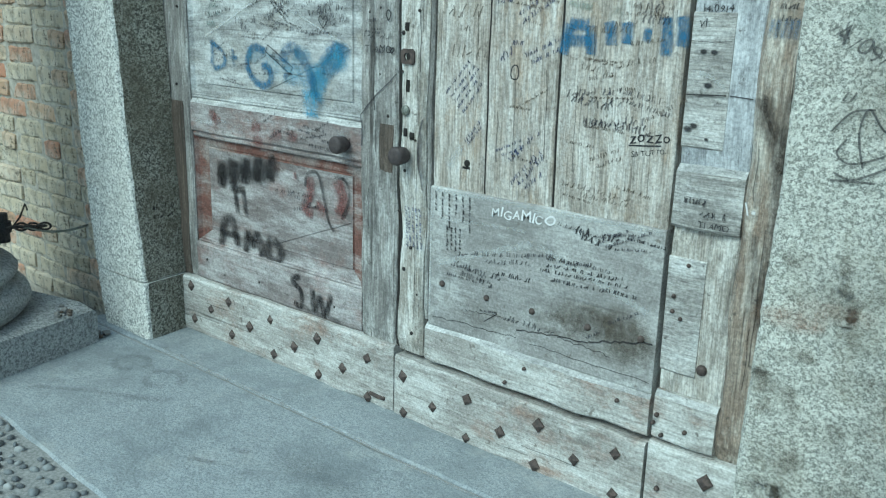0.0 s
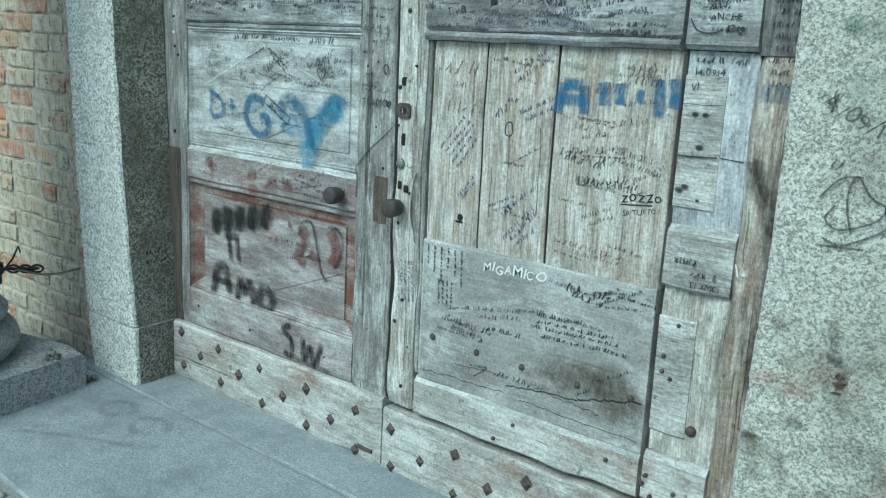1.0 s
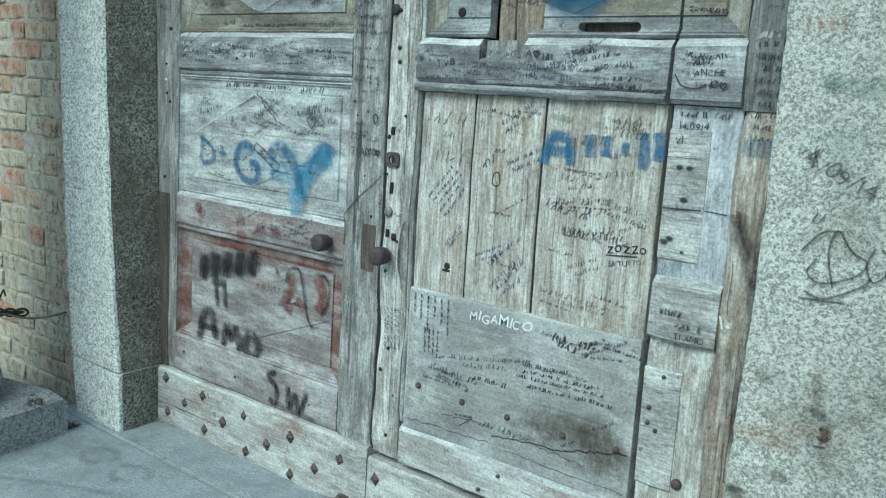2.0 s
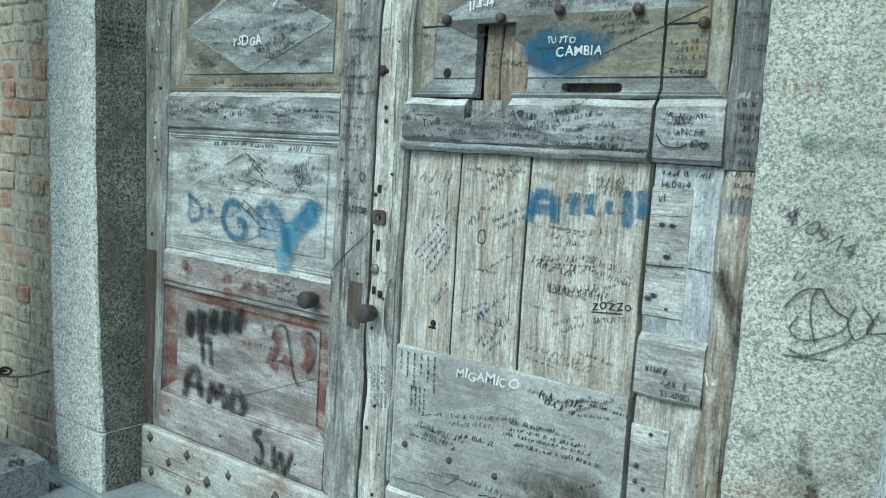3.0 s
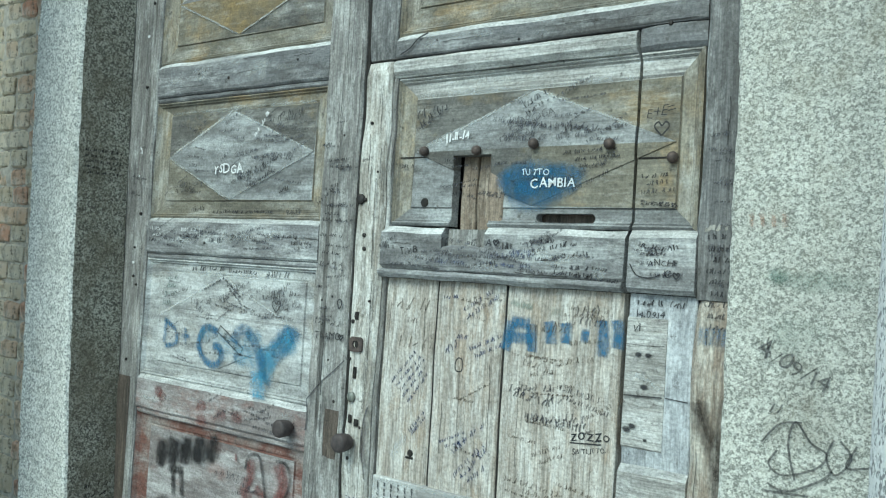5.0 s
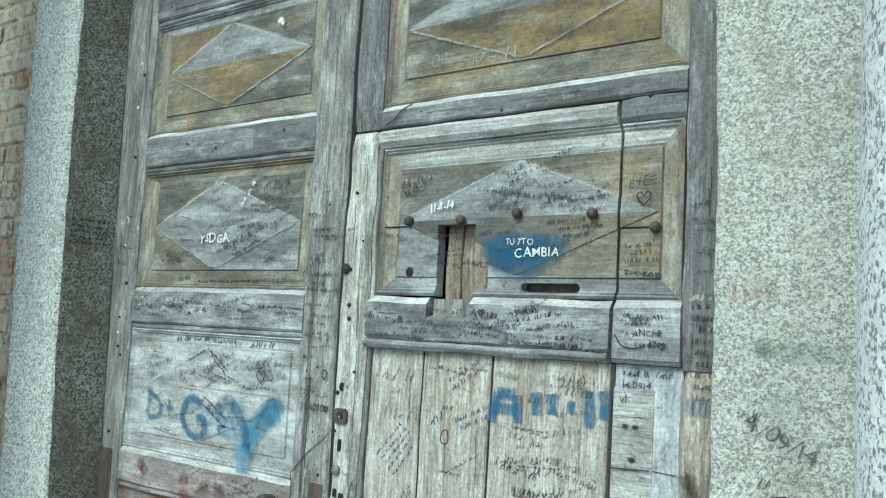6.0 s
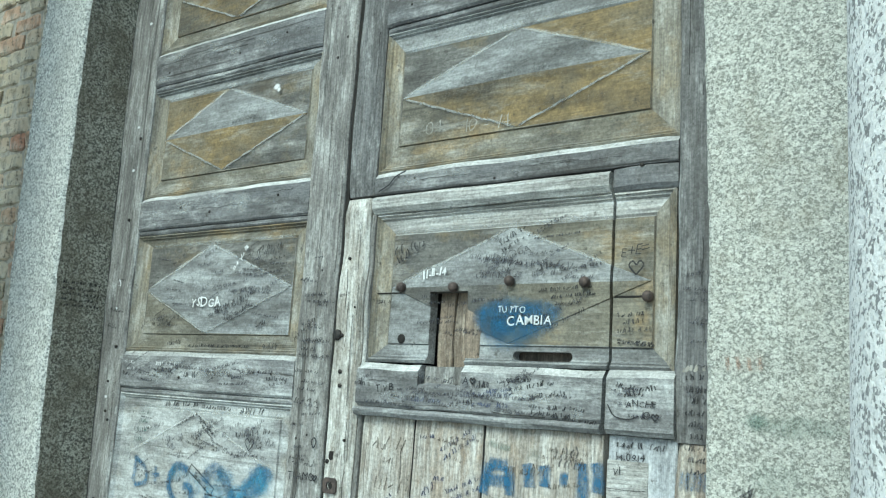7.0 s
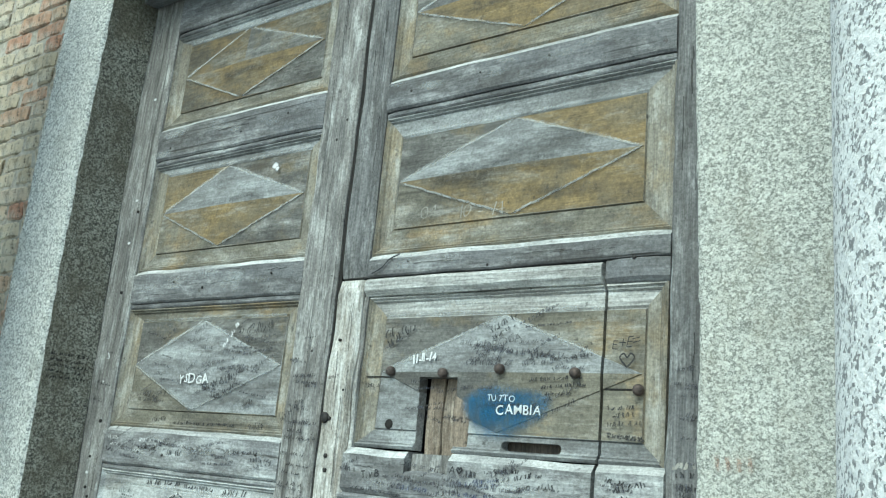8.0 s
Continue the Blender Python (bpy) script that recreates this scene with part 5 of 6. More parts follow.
scrawl(PLANKS[1], lambda u, w, d: (u, 0.0015 - d, w), I_NAVY, 49, [(0.36, 1.095, 0.09, 0.014, 32), (0.37, 1.078, 0.10, 0.014, 32), (0.385, 1.005, 0.09, 0.013, 25), (0.40, 0.99, 0.08, 0.013, 25), (0.315, 0.99, 0.05, 0.024, 30), (0.345, 1.03, 0.03, 0.014, 0), (0.36, 0.705, 0.12, 0.016, 48), (0.38, 0.705, 0.10, 0.015, 48), (0.40, 0.70, 0.06, 0.016, 40), (0.31, 0.778, 0.08, 0.010, 25), (0.33, 0.77, 0.07, 0.010, 25), (0.355, 0.76, 0.10, 0.02, 45), (0.30, 1.12, 0.05, 0.013, 10)])
scrawl(PLANKS[0], lambda u, w, d: (u, 0.0045 - d, w), I_NAVY, 50, [(0.15, 0.90, 0.11, 0.010, 48), (0.165, 0.895, 0.11, 0.010, 48), (0.18, 0.885, 0.11, 0.010, 50), (0.19, 0.87, 0.10, 0.010, 52), (0.205, 0.86, 0.09, 0.009, 52), (0.215, 0.79, 0.07, 0.010, 50), (0.225, 0.785, 0.06, 0.010, 50)])
scrawl(PLANKS[0], lambda u, w, d: (u, 0.0045 - d, w), I_BROWN, 51, [(0.150, 1.085, 0.10, 0.038, 0), (0.19, 1.055, 0.03, 0.018, 0), (0.165, 0.995, 0.10, 0.034, 0)])
k = Ink(lambda u, w, d: (u, 0.0015 - d, w))
k.line([(0.352, 0.985), (0.344, 0.975), (0.345, 0.955), (0.362, 0.955), (0.362, 0.98), (0.352, 0.985)], 0.0028)
k.make("marker_drawing", I_BLACK, PLANKS[1])
k = Ink(lambda u, w, d: (u, 0.0045 - d, w))
k.line([(0.16, 0.715), (0.185, 0.755), (0.205, 0.785)], 0.03, 0.6, True)
k.make("worn_patch", I_WEAR_LIT, PLANKS[0])
# sheet board
k = Ink(on(-0.0065))
k.words("MIGAMICO", 0.312, 0.622, 0.034, 2, 0.0004, 1.08)
k.make("marker_writing", I_WHITE, sheet, "white painted word")
scrawl(sheet, on(-0.0065), I_BLACK, 52, [(0.55, 0.622, 0.11, 0.026, 0), (0.565, 0.612, 0.08, 0.022, -6), (0.68, 0.632, 0.09, 0.009, -3), (0.475, 0.545, 0.12, 0.013, 2), (0.475, 0.528, 0.20, 0.012, 2), (0.46, 0.512, 0.23, 0.012, 2), (0.49, 0.496, 0.22, 0.012, 2), (0.33, 0.475, 0.10, 0.015, 0)] + [(0.13 + 0.022 * i, 0.655, 0.05 + 0.02 * (i % 3), 0.007, -88) for i in range(6)] + [(0.17 + 0.014 * i, 0.57, 0.06, 0.007, -88) for i in range(4)])
scrawl(sheet, on(-0.0065), I_FAINT, 53, [(0.20, 0.47, 0.14, 0.02, -3), (0.22, 0.45, 0.10, 0.018, -8), (0.21, 0.50, 0.22, 0.014, 8), (0.30, 0.50, 0.14, 0.014, 8), (0.36, 0.365, 0.14, 0.020, 0)])
k = Ink(on(-0.0063))
for a, b in (((0.14, 0.465), (0.44, 0.575)), ((0.44, 0.575), (0.75, 0.475))):
    k.line([a, ((a[0] + b[0]) / 2, (a[1] + b[1]) / 2 + 0.002), b], 0.020, 0.9, True)
# Painted highlights along the board's top and left edges.
k.line([(0.12, 0.660), (0.40, 0.662), (0.76, 0.660)], 0.012, 0.9, True)
k.line([(0.118, 0.655), (0.119, 0.50), (0.118, 0.32)], 0.010, 0.7, True)
k.line([(0.14, 0.585), (0.30, 0.597), (0.42, 0.600)], 0.012, 0.6, True)
k.make("worn_edge", I_WEAR_LIT, sheet)
stain = Ink(on(-0.0062))
for u, w, a, b, q in ((0.66, 0.44, 0.10, 0.045, 0.55), (0.58, 0.425, 0.12, 0.045, 0.5), (0.71, 0.40, 0.07, 0.06, 0.5), (0.52, 0.39, 0.10, 0.04, 0.35), (0.66, 0.37, 0.11, 0.05, 0.4), (0.30, 0.36, 0.12, 0.04, 0.3)):
    stain.blot(u, w, a, b, q)
stain.make("damp_stain", ink("brown_damp_stain", (0.10, 0.078, 0.050), 0.85, True), sheet, "brown damp stain")
scrawl(wicket, on(-0.010), I_NAVY, 54, [(0.03 + 0.012 * i, 0.60, 0.11, 0.008, -86) for i in range(5)])
# fixed strip beside the wicket
k = Ink(on(0.009))
k.bars(0.797, 1.142, 0.10, 0.015, 0, 0.003, random.Random(9))
k.words("14.09.14", 0.797, 1.118, 0.020, 0)
k.make("marker_writing", I_BLACK, door_r, "date in black marker")
k = Ink(on(0.003))
k.words("VI", 0.790, 1.088, 0.022, 0)
k.make("marker_writing", I_BLACK, door_r)
k = Ink(on(-0.0075))
k.bars(0.802, 0.737, 0.045, 0.016, 0, 0.0042, random.Random(10))
k.bars(0.838, 0.712, 0.055, 0.016, 0, 0.003, random.Random(11))
k.words("TI AMO", 0.836, 0.690, 0.018, 0)
k.make("marker_writing", I_BLACK, door_r, "love note in black marker")
scrawl(door_r, on(-0.002), I_BLACK, 55, [(0.945 + 0.005 * (i % 3), 1.28 - 0.022 * i, 0.05, 0.013, 0) for i in range(9)] + [(0.96, 2.3, 0.02, 0.02, 0)])
k = Ink(on(-0.002))
k.bars(0.935, 1.298, 0.05, 0.014, 0, 0.006, random.Random(12))
k.make("marker_writing", I_CHALK, door_r)
k = Ink(on(-0.0045))
for i in range(5):
    k.line([(0.935 + 0.012 * i, 1.07), (0.94 + 0.012 * i, 1.11)], 0.012, 0.5, True, False)
k.make("spray_graffiti", S_BLUE, door_r, "faint blue paint marks")

# older, fainter layers of writing
scrawl(PANEL_OBS[2], F_MID, I_FAINT, 61, cloud(31, 26, -0.82, -0.28, 1.37, 1.61, (0.006, 0.011)))
scrawl(PANEL_OBS[1], F_BLUE, I_FAINT, 62, cloud(32, 22, -0.82, -0.28, 0.87, 1.11, (0.006, 0.012)))
scrawl(door_l, on(-0.004), I_FAINT, 63, cloud(33, 26, -0.90, -0.22, 1.215, 1.27, (0.006, 0.010)))
scrawl(door_l, on(-0.008), I_FAINT, 64, cloud(34, 20, -0.13, -0.06, 0.95, 1.62, (0.006, 0.011), (0, 4, -4), (0.03, 0.07)))
scrawl(panel_w, F_W, I_FAINT, 65, cloud(35, 24, 0.17, 0.68, 1.36, 1.60, (0.006, 0.011)))
scrawl(shelf, on(-0.0185), I_FAINT, 66, cloud(36, 30, 0.10, 0.68, 1.195, 1.262, (0.006, 0.011)))
scrawl(PLANKS[2], lambda u, w, d: (u, 0.0 - d, w), I_BROWN, 67, cloud(37, 9, 0.49, 0.70, 0.70, 1.13, (0.006, 0.012)))
scrawl(PLANKS[1], lambda u, w, d: (u, 0.0015 - d, w), I_BROWN, 68, cloud(38, 6, 0.29, 0.40, 0.70, 1.13, (0.006, 0.012)))
scrawl(sheet, on(-0.008), I_FAINT, 69, cloud(39, 16, 0.14, 0.66, 0.36, 0.64, (0.006, 0.012)))
scrawl(door_r, on(-0.014), I_FAINT, 70, cloud(40, 8, 0.79, 0.86, 1.195, 1.265, (0.006, 0.010), (0, 5), (0.03, 0.05)))
scrawl(door_r, on(-0.004), I_FAINT, 71, cloud(41, 14, 0.935, 0.97, 1.17, 1.5, (0.007, 0.012), (0, 5, -5), (0.03, 0.05)))

# checks and splits in the timber, running with the grain
def splits(parent, at, seed, n, x0, x1, z0, z1, upright, ln=(0.05, 0.22)):
    g = random.Random(seed)
    k = Ink(at)
    for _ in range(n):
        u, w, reach = g.uniform(x0, x1), g.uniform(z0, z1), g.uniform(*ln)
        pts = []
        for i in range(6):
            f, off = i / 5 * reach, g.uniform(-0.0022, 0.0022)
            pts.append((u + off, min(z1, w + f)) if upright else (min(x1, u + f), w + off))
        k.line(pts, g.uniform(0.0014, 0.0030), g.uniform(0.4, 0.9), False, False)
    k.make("wood_check", ink("open_check", (0.02, 0.018, 0.015), 0.9), parent)


splits(door_l, on(-0.0062), 81, 12, -0.135, -0.012, 0.25, 2.7, True, (0.08, 0.35))
splits(door_l, on(-0.003), 82, 10, -1.05, -0.935, 0.85, 2.7, True, (0.08, 0.3))
splits(door_r, on(-0.005), 83, 8, 0.01, 0.09, 1.75, 2.7, True)
splits(door_r, on(-0.004), 84, 7, 0.93, 1.0, 1.2, 2.6, True)
splits(door_r, on(-0.010), 85, 6, 0.93, 1.0, 0.22, 1.1, True, (0.08, 0.3))
splits(wicket, on(-0.0135), 86, 20, 0.01, 0.088, 0.24, 1.65, True, (0.05, 0.25))
splits(wicket, lambda u, w, d: (u, -0.0002 - d, w), 87, 2, 0.485, 0.755, 0.68, 1.1, True)
splits(wicket, lambda u, w, d: (u, 0.0015 - d, w), 88, 3, 0.285, 0.465, 0.68, 1.1, True)
splits(wicket, lambda u, w, d: (u, 0.0045 - d, w), 89, 3, 0.118, 0.265, 0.68, 1.1, True)
splits(wicket, on(-0.0185), 90, 4, 0.10, 0.70, 1.19, 1.27, False)
splits(door_l, on(-0.0035), 91, 4, -0.90, -0.20, 1.70, 1.78, False)
splits(door_l, on(-0.0035), 92, 3, -0.90, -0.20, 2.19, 2.28, False)
splits(door_l, on(-0.022), 93, 2, -0.95, -0.15, 0.02, 0.18, False)
splits(wicket, on(-0.025), 94, 3, 0.03, 0.65, 0.02, 0.15, False)
splits(door_r, on(-0.0045), 95, 3, 0.12, 0.80, 1.725, 1.765, False)
k = Ink(on(-0.0070))
g = random.Random(63)
for a, b, wd in (((0.40, 0.350), (0.60, 0.372), 0.0028), ((0.60, 0.372), (0.762, 0.412), 0.0040), ((0.52, 0.362), (0.66, 0.352), 0.0016), ((0.13, 0.318), (0.40, 0.330), 0.0018), ((0.44, 0.325), (0.762, 0.318), 0.0016), ((0.24, 0.36), (0.36, 0.372), 0.0012)):
    n = 16
    k.line([(a[0] + (b[0] - a[0]) * i / n + g.uniform(-0.002, 0.002), a[1] + (b[1] - a[1]) * i / n + g.uniform(-0.0035, 0.0035)) for i in range(n + 1)], wd, g.uniform(0.7, 1.0), False, False)
k.line([(0.30, 0.345), (0.34, 0.375)], 0.002, curve=False)
k.make("wood_check", I_BLACK, sheet, "cracks across the lower board")
k = Ink(on(-0.0135))
k.line(NOTCH, 0.0075, 1.0, True)
k.line([(x + 0.008, z) for x, z in NOTCH[1:-1]], 0.016, 0.6, True)
k.make("gouge", bpy.data.materials["faded_marker"], wicket, "worn notch along the edge of the upright")
k = Ink(on(-0.0062))
k.line([(-0.138, 0.822), (-0.09, 0.872), (-0.04, 0.912), (-0.008, 0.940)], 0.004)
k.line([(-0.138, 0.822), (-0.132, 0.78), (-0.135, 0.74)], 0.005)
k.make("scratch", I_FAINT, door_l)
k = Ink(on(-0.0062))
k.line([(0.118, 1.728), (0.150, 1.742), (0.172, 1.762), (0.205, 1.774)], 0.0042)
k.make("wood_check", I_BLACK, door_r, "slanting crack in the rail")
# rubbed, chalky patches
g = random.Random(44)
k = Ink(on(-0.0045))
for z in (0.755, 1.262, 1.752, 2.245):
    for i in range(7):
        k.blot(g.uniform(-0.88, -0.2), z + g.uniform(-0.03, 0.025), g.uniform(0.02, 0.07), g.uniform(0.008, 0.02), g.uniform(0.25, 0.6))
k.make("chalky_wear", I_WEAR_LIT, door_l)
k = Ink(on(-0.0050))
for z in (1.750, 2.240):
    for i in range(8):
        k.blot(g.uniform(0.13, 0.88), z + g.uniform(-0.02, 0.02), g.uniform(0.02, 0.07), g.uniform(0.006, 0.016), g.uniform(0.25, 0.6))
k.make("chalky_wear", I_WEAR_LIT, door_r)
k = Ink(on(-0.0190))
for i in range(8):
    k.blot(g.uniform(0.12, 0.74), 1.235 + g.uniform(-0.035, 0.025), g.uniform(0.02, 0.06), g.uniform(0.008, 0.02), g.uniform(0.25, 0.6))
k.make("chalky_wear", I_WEAR_LIT, shelf)
k = Ink(on(0.005))
for i in range(22):
    u, w = g.uniform(-0.80, -0.25), g.choice((g.uniform(1.38, 1.6), g.uniform(1.88, 2.1), g.uniform(2.37, 2.55)))
    k.line([(u, w), (u + g.uniform(0.04, 0.16), w + g.uniform(-0.012, 0.012)), (u + g.uniform(0.16, 0.22), w + g.uniform(-0.015, 0.015))], g.uniform(0.008, 0.03), g.uniform(0.25, 0.6), True)
k.make("dark_rub_mark", ink("dark_rubbing", (0.05, 0.046, 0.04), 0.6, True), door_l)
k = Ink(on(0.004))
for i in range(16):
    u, w = g.uniform(0.17, 0.62), g.choice((g.uniform(1.87, 2.08), g.uniform(2.36, 2.55)))
    k.line([(u, w), (u + g.uniform(0.04, 0.16), w + g.uniform(-0.012, 0.012)), (u + g.uniform(0.16, 0.22), w + g.uniform(-0.015, 0.015))], g.uniform(0.010, 0.035), g.uniform(0.25, 0.6), True)
k.make("dark_rub_mark", bpy.data.materials["dark_rubbing"], door_r)

# stains on the threshold
k = Ink(lambda u, w, d: (u, w, 0.003 + d))
for cx, cy, r in ((-0.83, -0.325, 0.050), (-0.65, -0.327, 0.052)):
    k.line([(cx + r * 1.2 * math.cos(a), cy + r * math.sin(a)) for a in [i / 10 * math.tau for i in range(10)]], 0.034, 0.42, True)
k.line([(-0.90, -0.62), (-0.70, -0.50), (-0.52, -0.42)], 0.03, 0.4, True)
k.line([(-0.20, -0.56), (-0.12, -0.53)], 0.025, 0.7, True, False)
k.line([(-0.16, -0.46), (-0.10, -0.44)], 0.03, 0.6, True, False)
k.blot(0.1, -0.40, 0.20, 0.05, 0.3)
k.make("dirt_stain", ink("grey_dirt", (0.10, 0.105, 0.11), 0.6, True), threshold, "dark ring-shaped dirt stains")
k = Ink(lambda u, w, d: (u, w, 0.0025 + d))
g = random.Random(8)
for i in range(16):
    u = -0.86 + 0.085 * i
    k.line([(u + g.uniform(-0.02, 0.02), -0.188 - 0.03 * (i / 16) + g.uniform(-0.008, 0.008)), (u + 0.05, -0.190 - 0.03 * (i / 16) + g.uniform(-0.01, 0.01)), (u + 0.10, -0.192 - 0.03 * (i / 16))], g.uniform(0.010, 0.028), g.uniform(0.5, 1.0), True)
k.make("mortar_smear", ink("pale_mortar_smear", (0.50, 0.51, 0.50), 0.7, True), threshold, "pale broken mortar along the joint")

# marks on the side strip and the gouged outer upright
k = Ink(on(0.0035))
k.line([(0.778, 0.954), (0.82, 0.956), (0.862, 0.958)], 0.0028, 1.0, False, False)
k.line([(0.778, 1.060), (0.82, 1.059), (0.862, 1.062)], 0.0014, 0.8, False, False)
for u, w, a in ((0.806, 1.040, 0.006), (0.828, 1.040, 0.006), (0.822, 0.975, 0.007), (0.80, 0.893, 0.007), (0.788, 0.885, 0.008), (0.83, 0.868, 0.004)):
    k.blot(u, w, a * 1.5, a, 1.0)
k.make("wood_knot", I_BLACK, door_r, "dark knots and a split")
k = Ink(on(0.0035))
k.line([(0.80, 1.0), (0.83, 0.99), (0.858, 0.972)], 0.012, 0.9, True)
k.make("worn_edge", I_WEAR_LIT, door_r)
k = Ink(on(0.0085))
k.line([(0.867, 0.958), (0.915, 0.955)], 0.0022, 1.0, False, False)
k.make("wood_check", I_BLACK, door_r)
k = Ink(on(-0.0135))
k.line([(0.945, 0.965), (0.955, 0.92), (0.985, 0.86), (0.995, 0.78), (1.0, 0.68), (0.99, 0.58), (1.0, 0.48)], 0.048, 0.85, True)
k.line([(1.0, 0.98), (0.99, 0.90), (1.0, 0.82)], 0.035, 0.8, True)
k.line([(0.945, 0.97), (0.952, 0.93), (0.975, 0.885)], 0.010, 1.0, True)
k.line([(0.955, 0.70), (0.965, 0.62), (0.96, 0.52)], 0.018, 0.6, True)
k.make("gouge", ink("dark_rot", (0.045, 0.034, 0.026), 0.85, True), door_r, "dark rotten gouge along the edge")
k = Ink(on(-0.0095))
k.line([(0.930, 0.757), (0.934, 0.745), (0.938, 0.730)], 0.005, 0.9, True)
k.blot(0.948, 0.738, 0.006, 0.005, 0.8)
k.make("paint_fleck", I_WHITE, door_r, "white paint chips")

# writing on the jambs
k = Ink(lambda u, w, d: (u, -0.1835 - d, w))
k.line([(1.148, 0.925), (1.135, 0.900), (1.16, 0.885), (1.21, 0.905), (1.225, 0.930), (1.20, 0.945), (1.175, 0.975), (1.165, 0.935), (1.178, 0.880)], 0.0036)
k.line([(1.122, 0.935), (1.150, 0.968), (1.185, 0.975)], 0.0034)
k.line([(1.235, 0.955), (1.225, 0.925), (1.240, 0.900), (1.262, 0.930), (1.245, 0.955)], 0.0036)
k.line([(1.135, 0.868), (1.165, 0.860), (1.215, 0.885), (1.235, 0.905)], 0.0038)
k.line([(1.27, 0.95), (1.255, 0.915), (1.29, 0.92)], 0.0034)
k.line([(1.13, 0.855), (1.20, 0.858)], 0.0038, curve=False)
k.line([(1.133, 0.985), (1.14, 1.0)], 0.0034, curve=False)
k.line([(1.145, 0.985), (1.153, 1.0)], 0.0034, curve=False)
k.words("4/09/14", 1.105, 1.078, 0.040, -24, 0.0)
k.bars(1.10, 1.09, 0.05, 0.03, -10, 0.003, random.Random(14))
k.make("marker_writing", I_GREY, pillar_e, "black marker scrawl and a date")
k = Ink(lambda u, w, d: (u, -0.1835 - d, w))
for i in range(4):
    k.line([(1.085 + 0.018 * i, 1.318), (1.088 + 0.018 * i, 1.292)], 0.010, 0.8, True, False)
k.blot(1.10, 0.60, 0.07, 0.025, 0.45)

k.blot(1.17, 0.63, 0.09, 0.022, 0.3)
k.make("paint_stain", S_ORANGE, pillar_e, "rusty orange stain")
k = Ink(lambda u, w, d: (u, -0.1835 - d, w))
k.blot(1.135, 1.212, 0.022, 0.016, 0.9)
k.blot(1.20, 1.205, 0.085, 0.022, 0.55)
k.blot(1.17, 1.12, 0.06, 0.04, 0.3)
k.make("paint_stain", S_TEAL, pillar_e, "faded green stain")
k = Ink(lambda u, w, d: (u, -0.1832 - d, w))
g = random.Random(52)
for i in range(170):
    k.blot(g.uniform(1.05, 1.34), 0.02 + 0.70 * g.random() ** 1.3, g.uniform(0.010, 0.038), g.uniform(0.008, 0.03), g.uniform(0.15, 0.42))
for i in range(8):
    k.blot(g.uniform(1.07, 1.30), g.uniform(0.62, 1.1), g.uniform(0.02, 0.06), g.uniform(0.03, 0.06), g.uniform(0.15, 0.35))
k.make("damp_stain", ink("brown_lichen", (0.24, 0.215, 0.17), 0.75, True), pillar_e, "patches of brown lichen and damp")
k = Ink(lambda u, w, d: (-1.0440 + u * 0.160 + d, u, w))
g = random.Random(15)
for i in range(5):
    k.bars(-0.15, 1.505 - 0.018 * i, 0.12, 0.011, 0, 0.0032, g)
k.make("marker_writing", I_BLACK, pillar_w, "lines of small black writing")
k = Ink(lambda u, w, d: (-0.9965 + d, u, w))
k.bars(-0.12, 0.430, 0.09, 0.018, 0, 0.004, g)
k.bars(-0.11, 0.402, 0.07, 0.018, 0, 0.004, g)
k.make("marker_writing", I_BLACK, pillar_w)
CHAIN_A, CHAIN_B = (-1.215, -0.445, 0.395), (-1.315, -0.172, 0.335)


# ---- chain and hook at the column ----
def tube(bm, pts, r, n=8):
    rings = []
    for i, p in enumerate(pts):
        a, b = Vector(pts[max(i - 1, 0)]), Vector(pts[min(i + 1, len(pts) - 1)])
        d = (b - a).normalized()
        s = d.cross(Vector((0.3, 0.2, 0.93))).normalized()
        t = d.cross(s)
        rings.append([Vector(p) + (s * math.cos(q / n * math.tau) + t * math.sin(q / n * math.tau)) * r for q in range(n)])
    loft(bm, rings)
    bmesh.ops.recalc_face_normals(bm, faces=bm.faces)


chain = thing("iron_chain", CHAIN_A, "dark iron chain and rod between column and wall", "chain")
a, b = Vector(CHAIN_A), Vector(CHAIN_B)
bm = bmesh.new()
tube(bm, [a + (b - a) * f + Vector((0, 0, -0.02 * math.sin(math.pi * f))) for f in [i / 10 for i in range(11)]], 0.0042)
part("rod", bm, M_BRASS, chain, "thin grey iron rod", True)
for i in range(6):
    c = a + (b - a) * (-0.10 + 0.085 * i)
    bm = bmesh.new()
    up = Vector((0.0, 0.0, 1.0)) if i % 2 else Vector((0.5, 0.8, 0.2)).normalized()
    d = (b - a).normalized()
    pts = [c + d * 0.026 * math.cos(q / 12 * math.tau) + up * 0.012 * math.sin(q / 12 * math.tau) for q in range(13)]
    tube(bm, pts, 0.0038, 6)
    part("link", bm, M_IRON_DARK, chain, "", True)
bm = bmesh.new()
tube(bm, [a + Vector((-0.03, -0.02, -0.005)), a + Vector((-0.01, 0.0, 0.03)), a + Vector((0.012, 0.01, 0.075)), a + Vector((0.02, 0.012, 0.055))], 0.003, 6)
part("hook", bm, M_IRON_DARK, chain, "", True)
bm = bmesh.new()
for z0, r in ((a.z - 0.055, 0.020), (a.z - 0.022, 0.027), (a.z + 0.006, 0.018)):
    tube(bm, [(a.x - 0.06, a.y - 0.035, z0), (a.x - 0.06, a.y - 0.035, z0 + 0.034)], r, 8)
part("padlock", bm, M_IRON_DARK, chain, "dark rusty padlock")

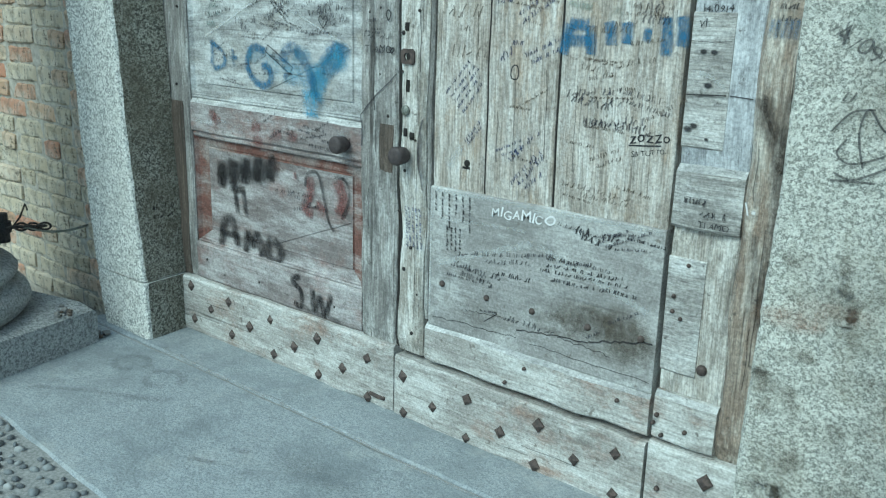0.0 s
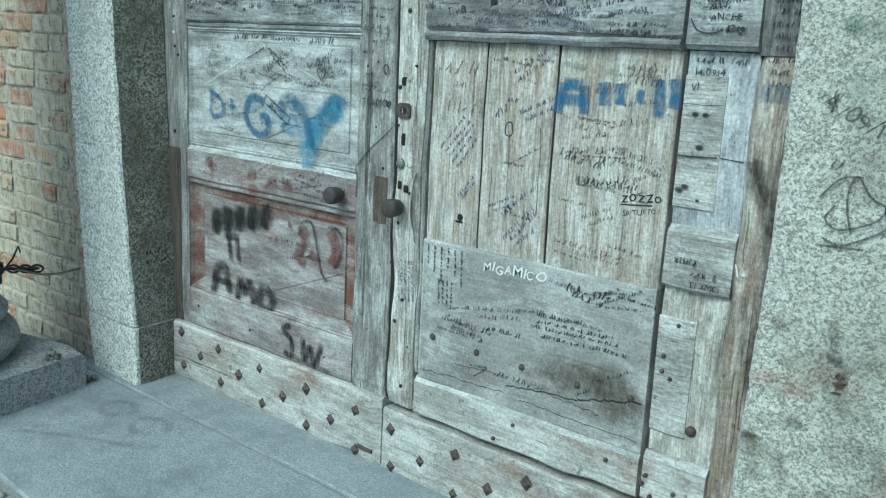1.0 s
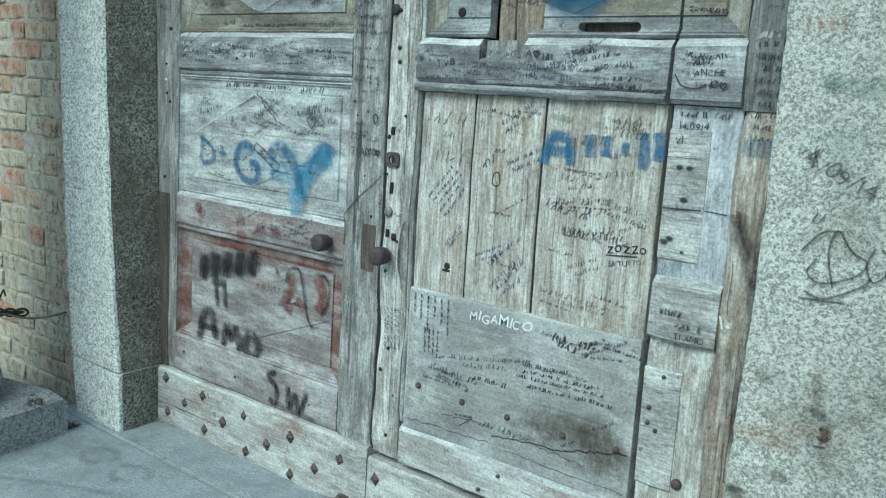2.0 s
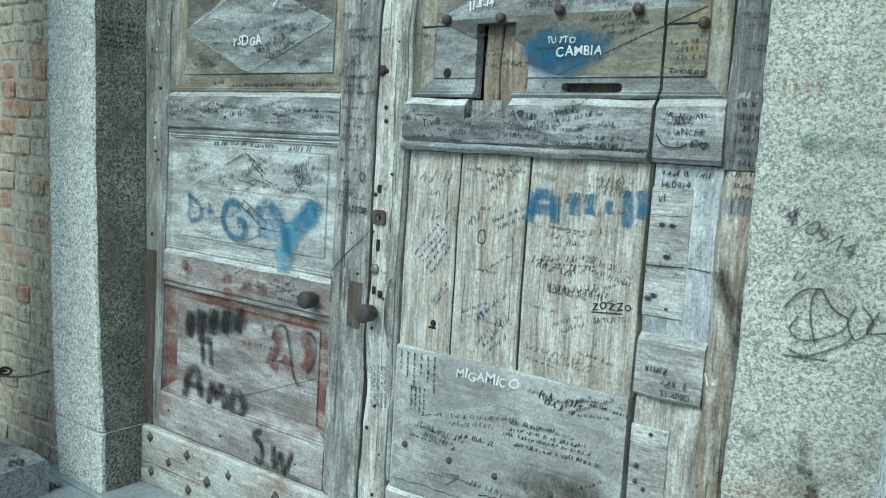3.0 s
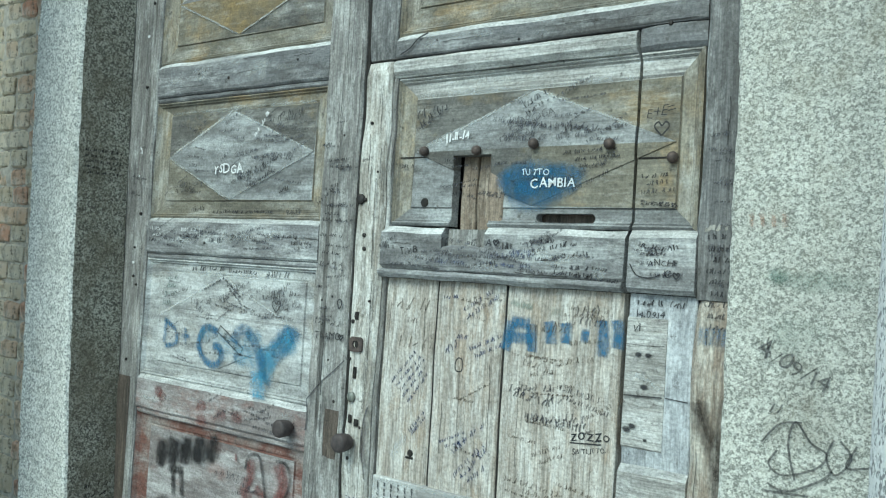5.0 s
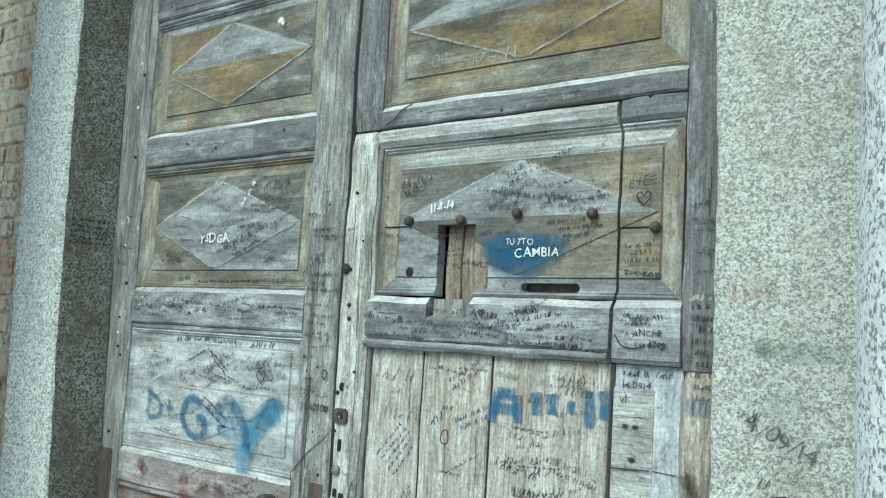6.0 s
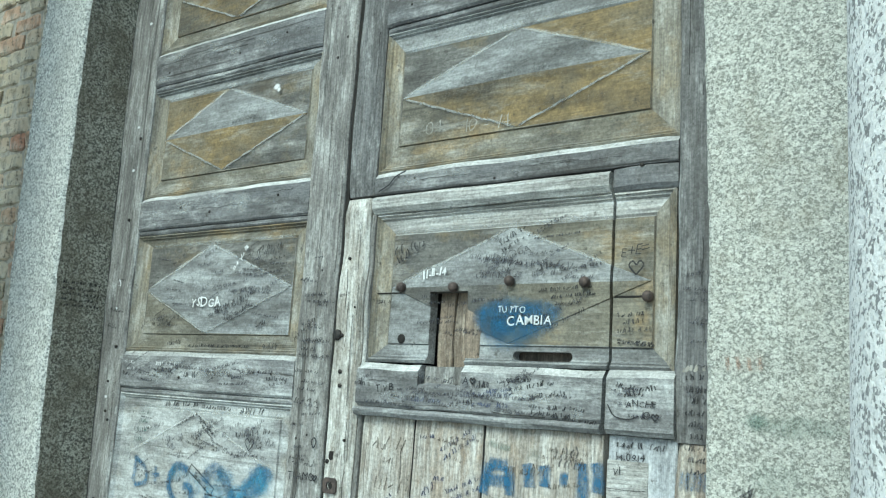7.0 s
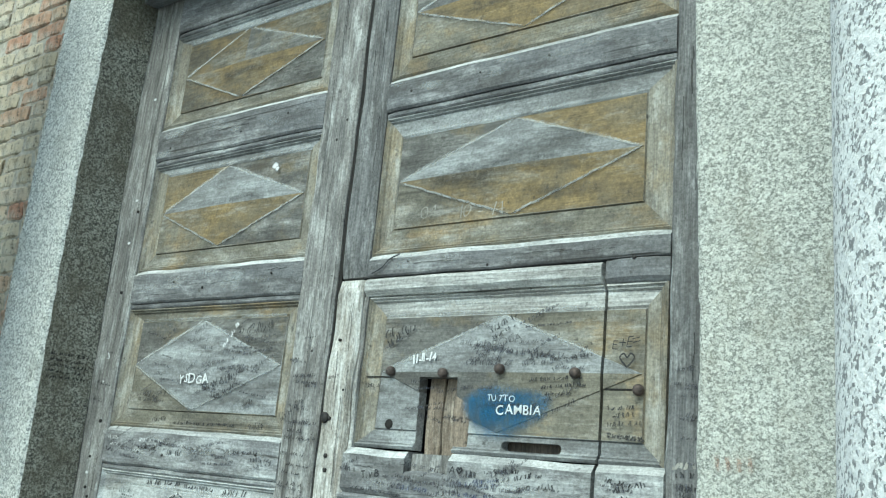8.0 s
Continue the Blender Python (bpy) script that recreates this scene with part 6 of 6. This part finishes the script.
# ---- crumbs of stone fallen on the plinth and the threshold ----
def rubble(x, y, z, n, spread, seed, label):
    heap = thing("rubble", (x, y, z), label, "rubble", group="fallen crumbs")
    g = random.Random(seed)
    for i in range(n):
        r = g.uniform(0.006, 0.015)
        at = Vector((x + g.uniform(-spread, spread), y + g.uniform(-spread, spread) * 0.6, z + r * 0.55))
        bm = bmesh.new()
        bmesh.ops.create_icosphere(bm, subdivisions=1, radius=1.0)
        for v in bm.verts:
            v.co = jitter(v.co, 0.45, 1.1 + seed + i) * r
            v.co.z *= 0.7
            v.co += at
        part("crumb", bm, M_EARTH if i % 3 else M_ROT, heap)


rubble(-1.085, -0.405, 0.128, 9, 0.050, 3, "dark crumbs of stone lying on the column plinth")
rubble(-1.125, -0.262, 0.0, 5, 0.030, 5, "grey crumbs of stone lying beside the plinth")

# ---- pebble paving before the threshold ----
paving = tagged(put_empty("pavement", (-0.6, -1.1, -0.02)), "paving of small grey river pebbles set in grit", "pavement", kind="structure")
bm = bmesh.new()
slab(bm, -3.0, 3.2, -2.6, -0.640, -0.054, -0.011, 0.004, 0.003, 0.1)
part("bedding", bm, M_GRIT, paving, "grey gritty bedding")


def pebble_mesh(seed):
    g = random.Random(seed)
    bm = bmesh.new()
    bmesh.ops.create_icosphere(bm, subdivisions=1, radius=1.0)
    for v in bm.verts:
        v.co = jitter(v.co, 0.22, 1.3 + seed * 0.1)
        v.co.z *= 0.62
    return bm


SHAPES = []
for i in range(6):
    pb = pebble_mesh(i)
    me = bpy.data.meshes.new("pebble")
    pb.to_mesh(me)
    pb.free()
    me.materials.append(M_PEBBLE)
    for p in me.polygons:
        p.use_smooth = True
    SHAPES.append(me)
g = random.Random(77)
count, rest_v, rest_f = 0, [], []
y = -0.720
while y > -1.75:
    x = -1.3 + g.uniform(0, 0.03)
    while x < 1.3:
        s = g.choice((0.009, 0.011, 0.013, 0.016, 0.019)) * g.uniform(0.9, 1.1)
        px, py = x + g.uniform(-0.008, 0.008), y + g.uniform(-0.016, 0.016)
        m = pose(px, py, -0.008, g.uniform(-15, 15), g.uniform(-15, 15), g.uniform(0, 360)) @ Matrix.Diagonal((s, s * g.uniform(0.65, 0.9), s, 1))
        near = -0.98 < px < -0.05 and py > -1.16
        if py > front_edge(px) - 0.014:
            x += 0.03
            continue
        if near and count < 300:
            ob = new("pebble", SHAPES[g.randrange(6)])
            ob.parent = paving
            ob.matrix_basis = Matrix.Translation(-paving.location) @ m
            count += 1
        else:
            me = SHAPES[g.randrange(6)]
            base = len(rest_v)
            rest_v += [tuple(m @ v.co) for v in me.vertices]
            rest_f += [tuple(base + i for i in p.vertices) for p in me.polygons]
        x += s * 2 + g.uniform(0.003, 0.022)
    y -= 0.040
me = bpy.data.meshes.new("pebbles")
me.from_pydata(rest_v, [], rest_f)
me.materials.append(M_PEBBLE)
tagged(hang(new("pebbles", me), paving), kind="stuff")

# ---- bricks of the wall beside the jamb ----
def brick_mesh(length, seed, height=0.0620):
    bm = bmesh.new()
    h, e = height, 0.007
    rings = []
    for i in range(7):
        f = i / 6
        x = -length / 2 + length * f
        s = e if i in (0, 6) else 0
        ring = [(x, 0.05, -h / 2), (x, 0.0 + e + s, -h / 2 + s * 0.5), (x, s, -h / 2 + e), (x, s, h / 2 - e), (x, e + s, h / 2 - s * 0.5), (x, 0.05, h / 2)]
        rings.append([p if p[1] > 0.04 else jitter((p[0] + seed, p[1], p[2]), 0.0065, 27) - Vector((seed, 0, 0)) for p in ring])
    loft(bm, rings)
    bmesh.ops.recalc_face_normals(bm, faces=bm.faces)
    me = bpy.data.meshes.new("brick")
    bm.to_mesh(me)
    bm.free()
    me.materials.append(M_BRICK)
    return me


LONG = [brick_mesh(0.212, 3.1 * i) for i in range(8)]
HALF = [brick_mesh(0.102, 50 + 2.7 * i) for i in range(6)]
g = random.Random(31)
course = 0.0665
row = 0
z = 0.030
far_v, far_f = [], []
while z < 3.36:
    # an upright band of half bricks next to the jamb, then stretchers
    edge = (-1.235 if z < 0.12 else -1.255 - 0.06 * min(1.0, z / 0.7) - (0.03 if z > 1.4 else 0))
    x = edge - 0.004
    step = 0
    while x > -3.0:
        half = step == 0 or g.random() < 0.22 or (step == 1 and row % 2 == 0)
        ln = 0.102 if half else 0.212
        cx = x - ln / 2
        x -= ln + 0.009
        step += 1
        me = g.choice(HALF if half else LONG)
        m = pose(cx, -0.144 + g.uniform(-0.007, 0.006), z + g.uniform(-0.004, 0.004), g.uniform(-2, 2), g.uniform(-1.5, 1.5), g.uniform(-1.5, 1.5))
        if cx > -1.95:
            ob = new("brick", me)
            ob.parent = wall_w
            ob.matrix_basis = Matrix.Translation(-wall_w.location) @ m
        else:
            base = len(far_v)
            far_v += [tuple(m @ v.co) for v in me.vertices]
            far_f += [tuple(base + i for i in p.vertices) for p in me.polygons]
    z += course
    row += 1
me = bpy.data.meshes.new("far_bricks")
me.from_pydata(far_v, [], far_f)
me.materials.append(M_BRICK)
tagged(hang(new("far_bricks", me), wall_w), kind="stuff")
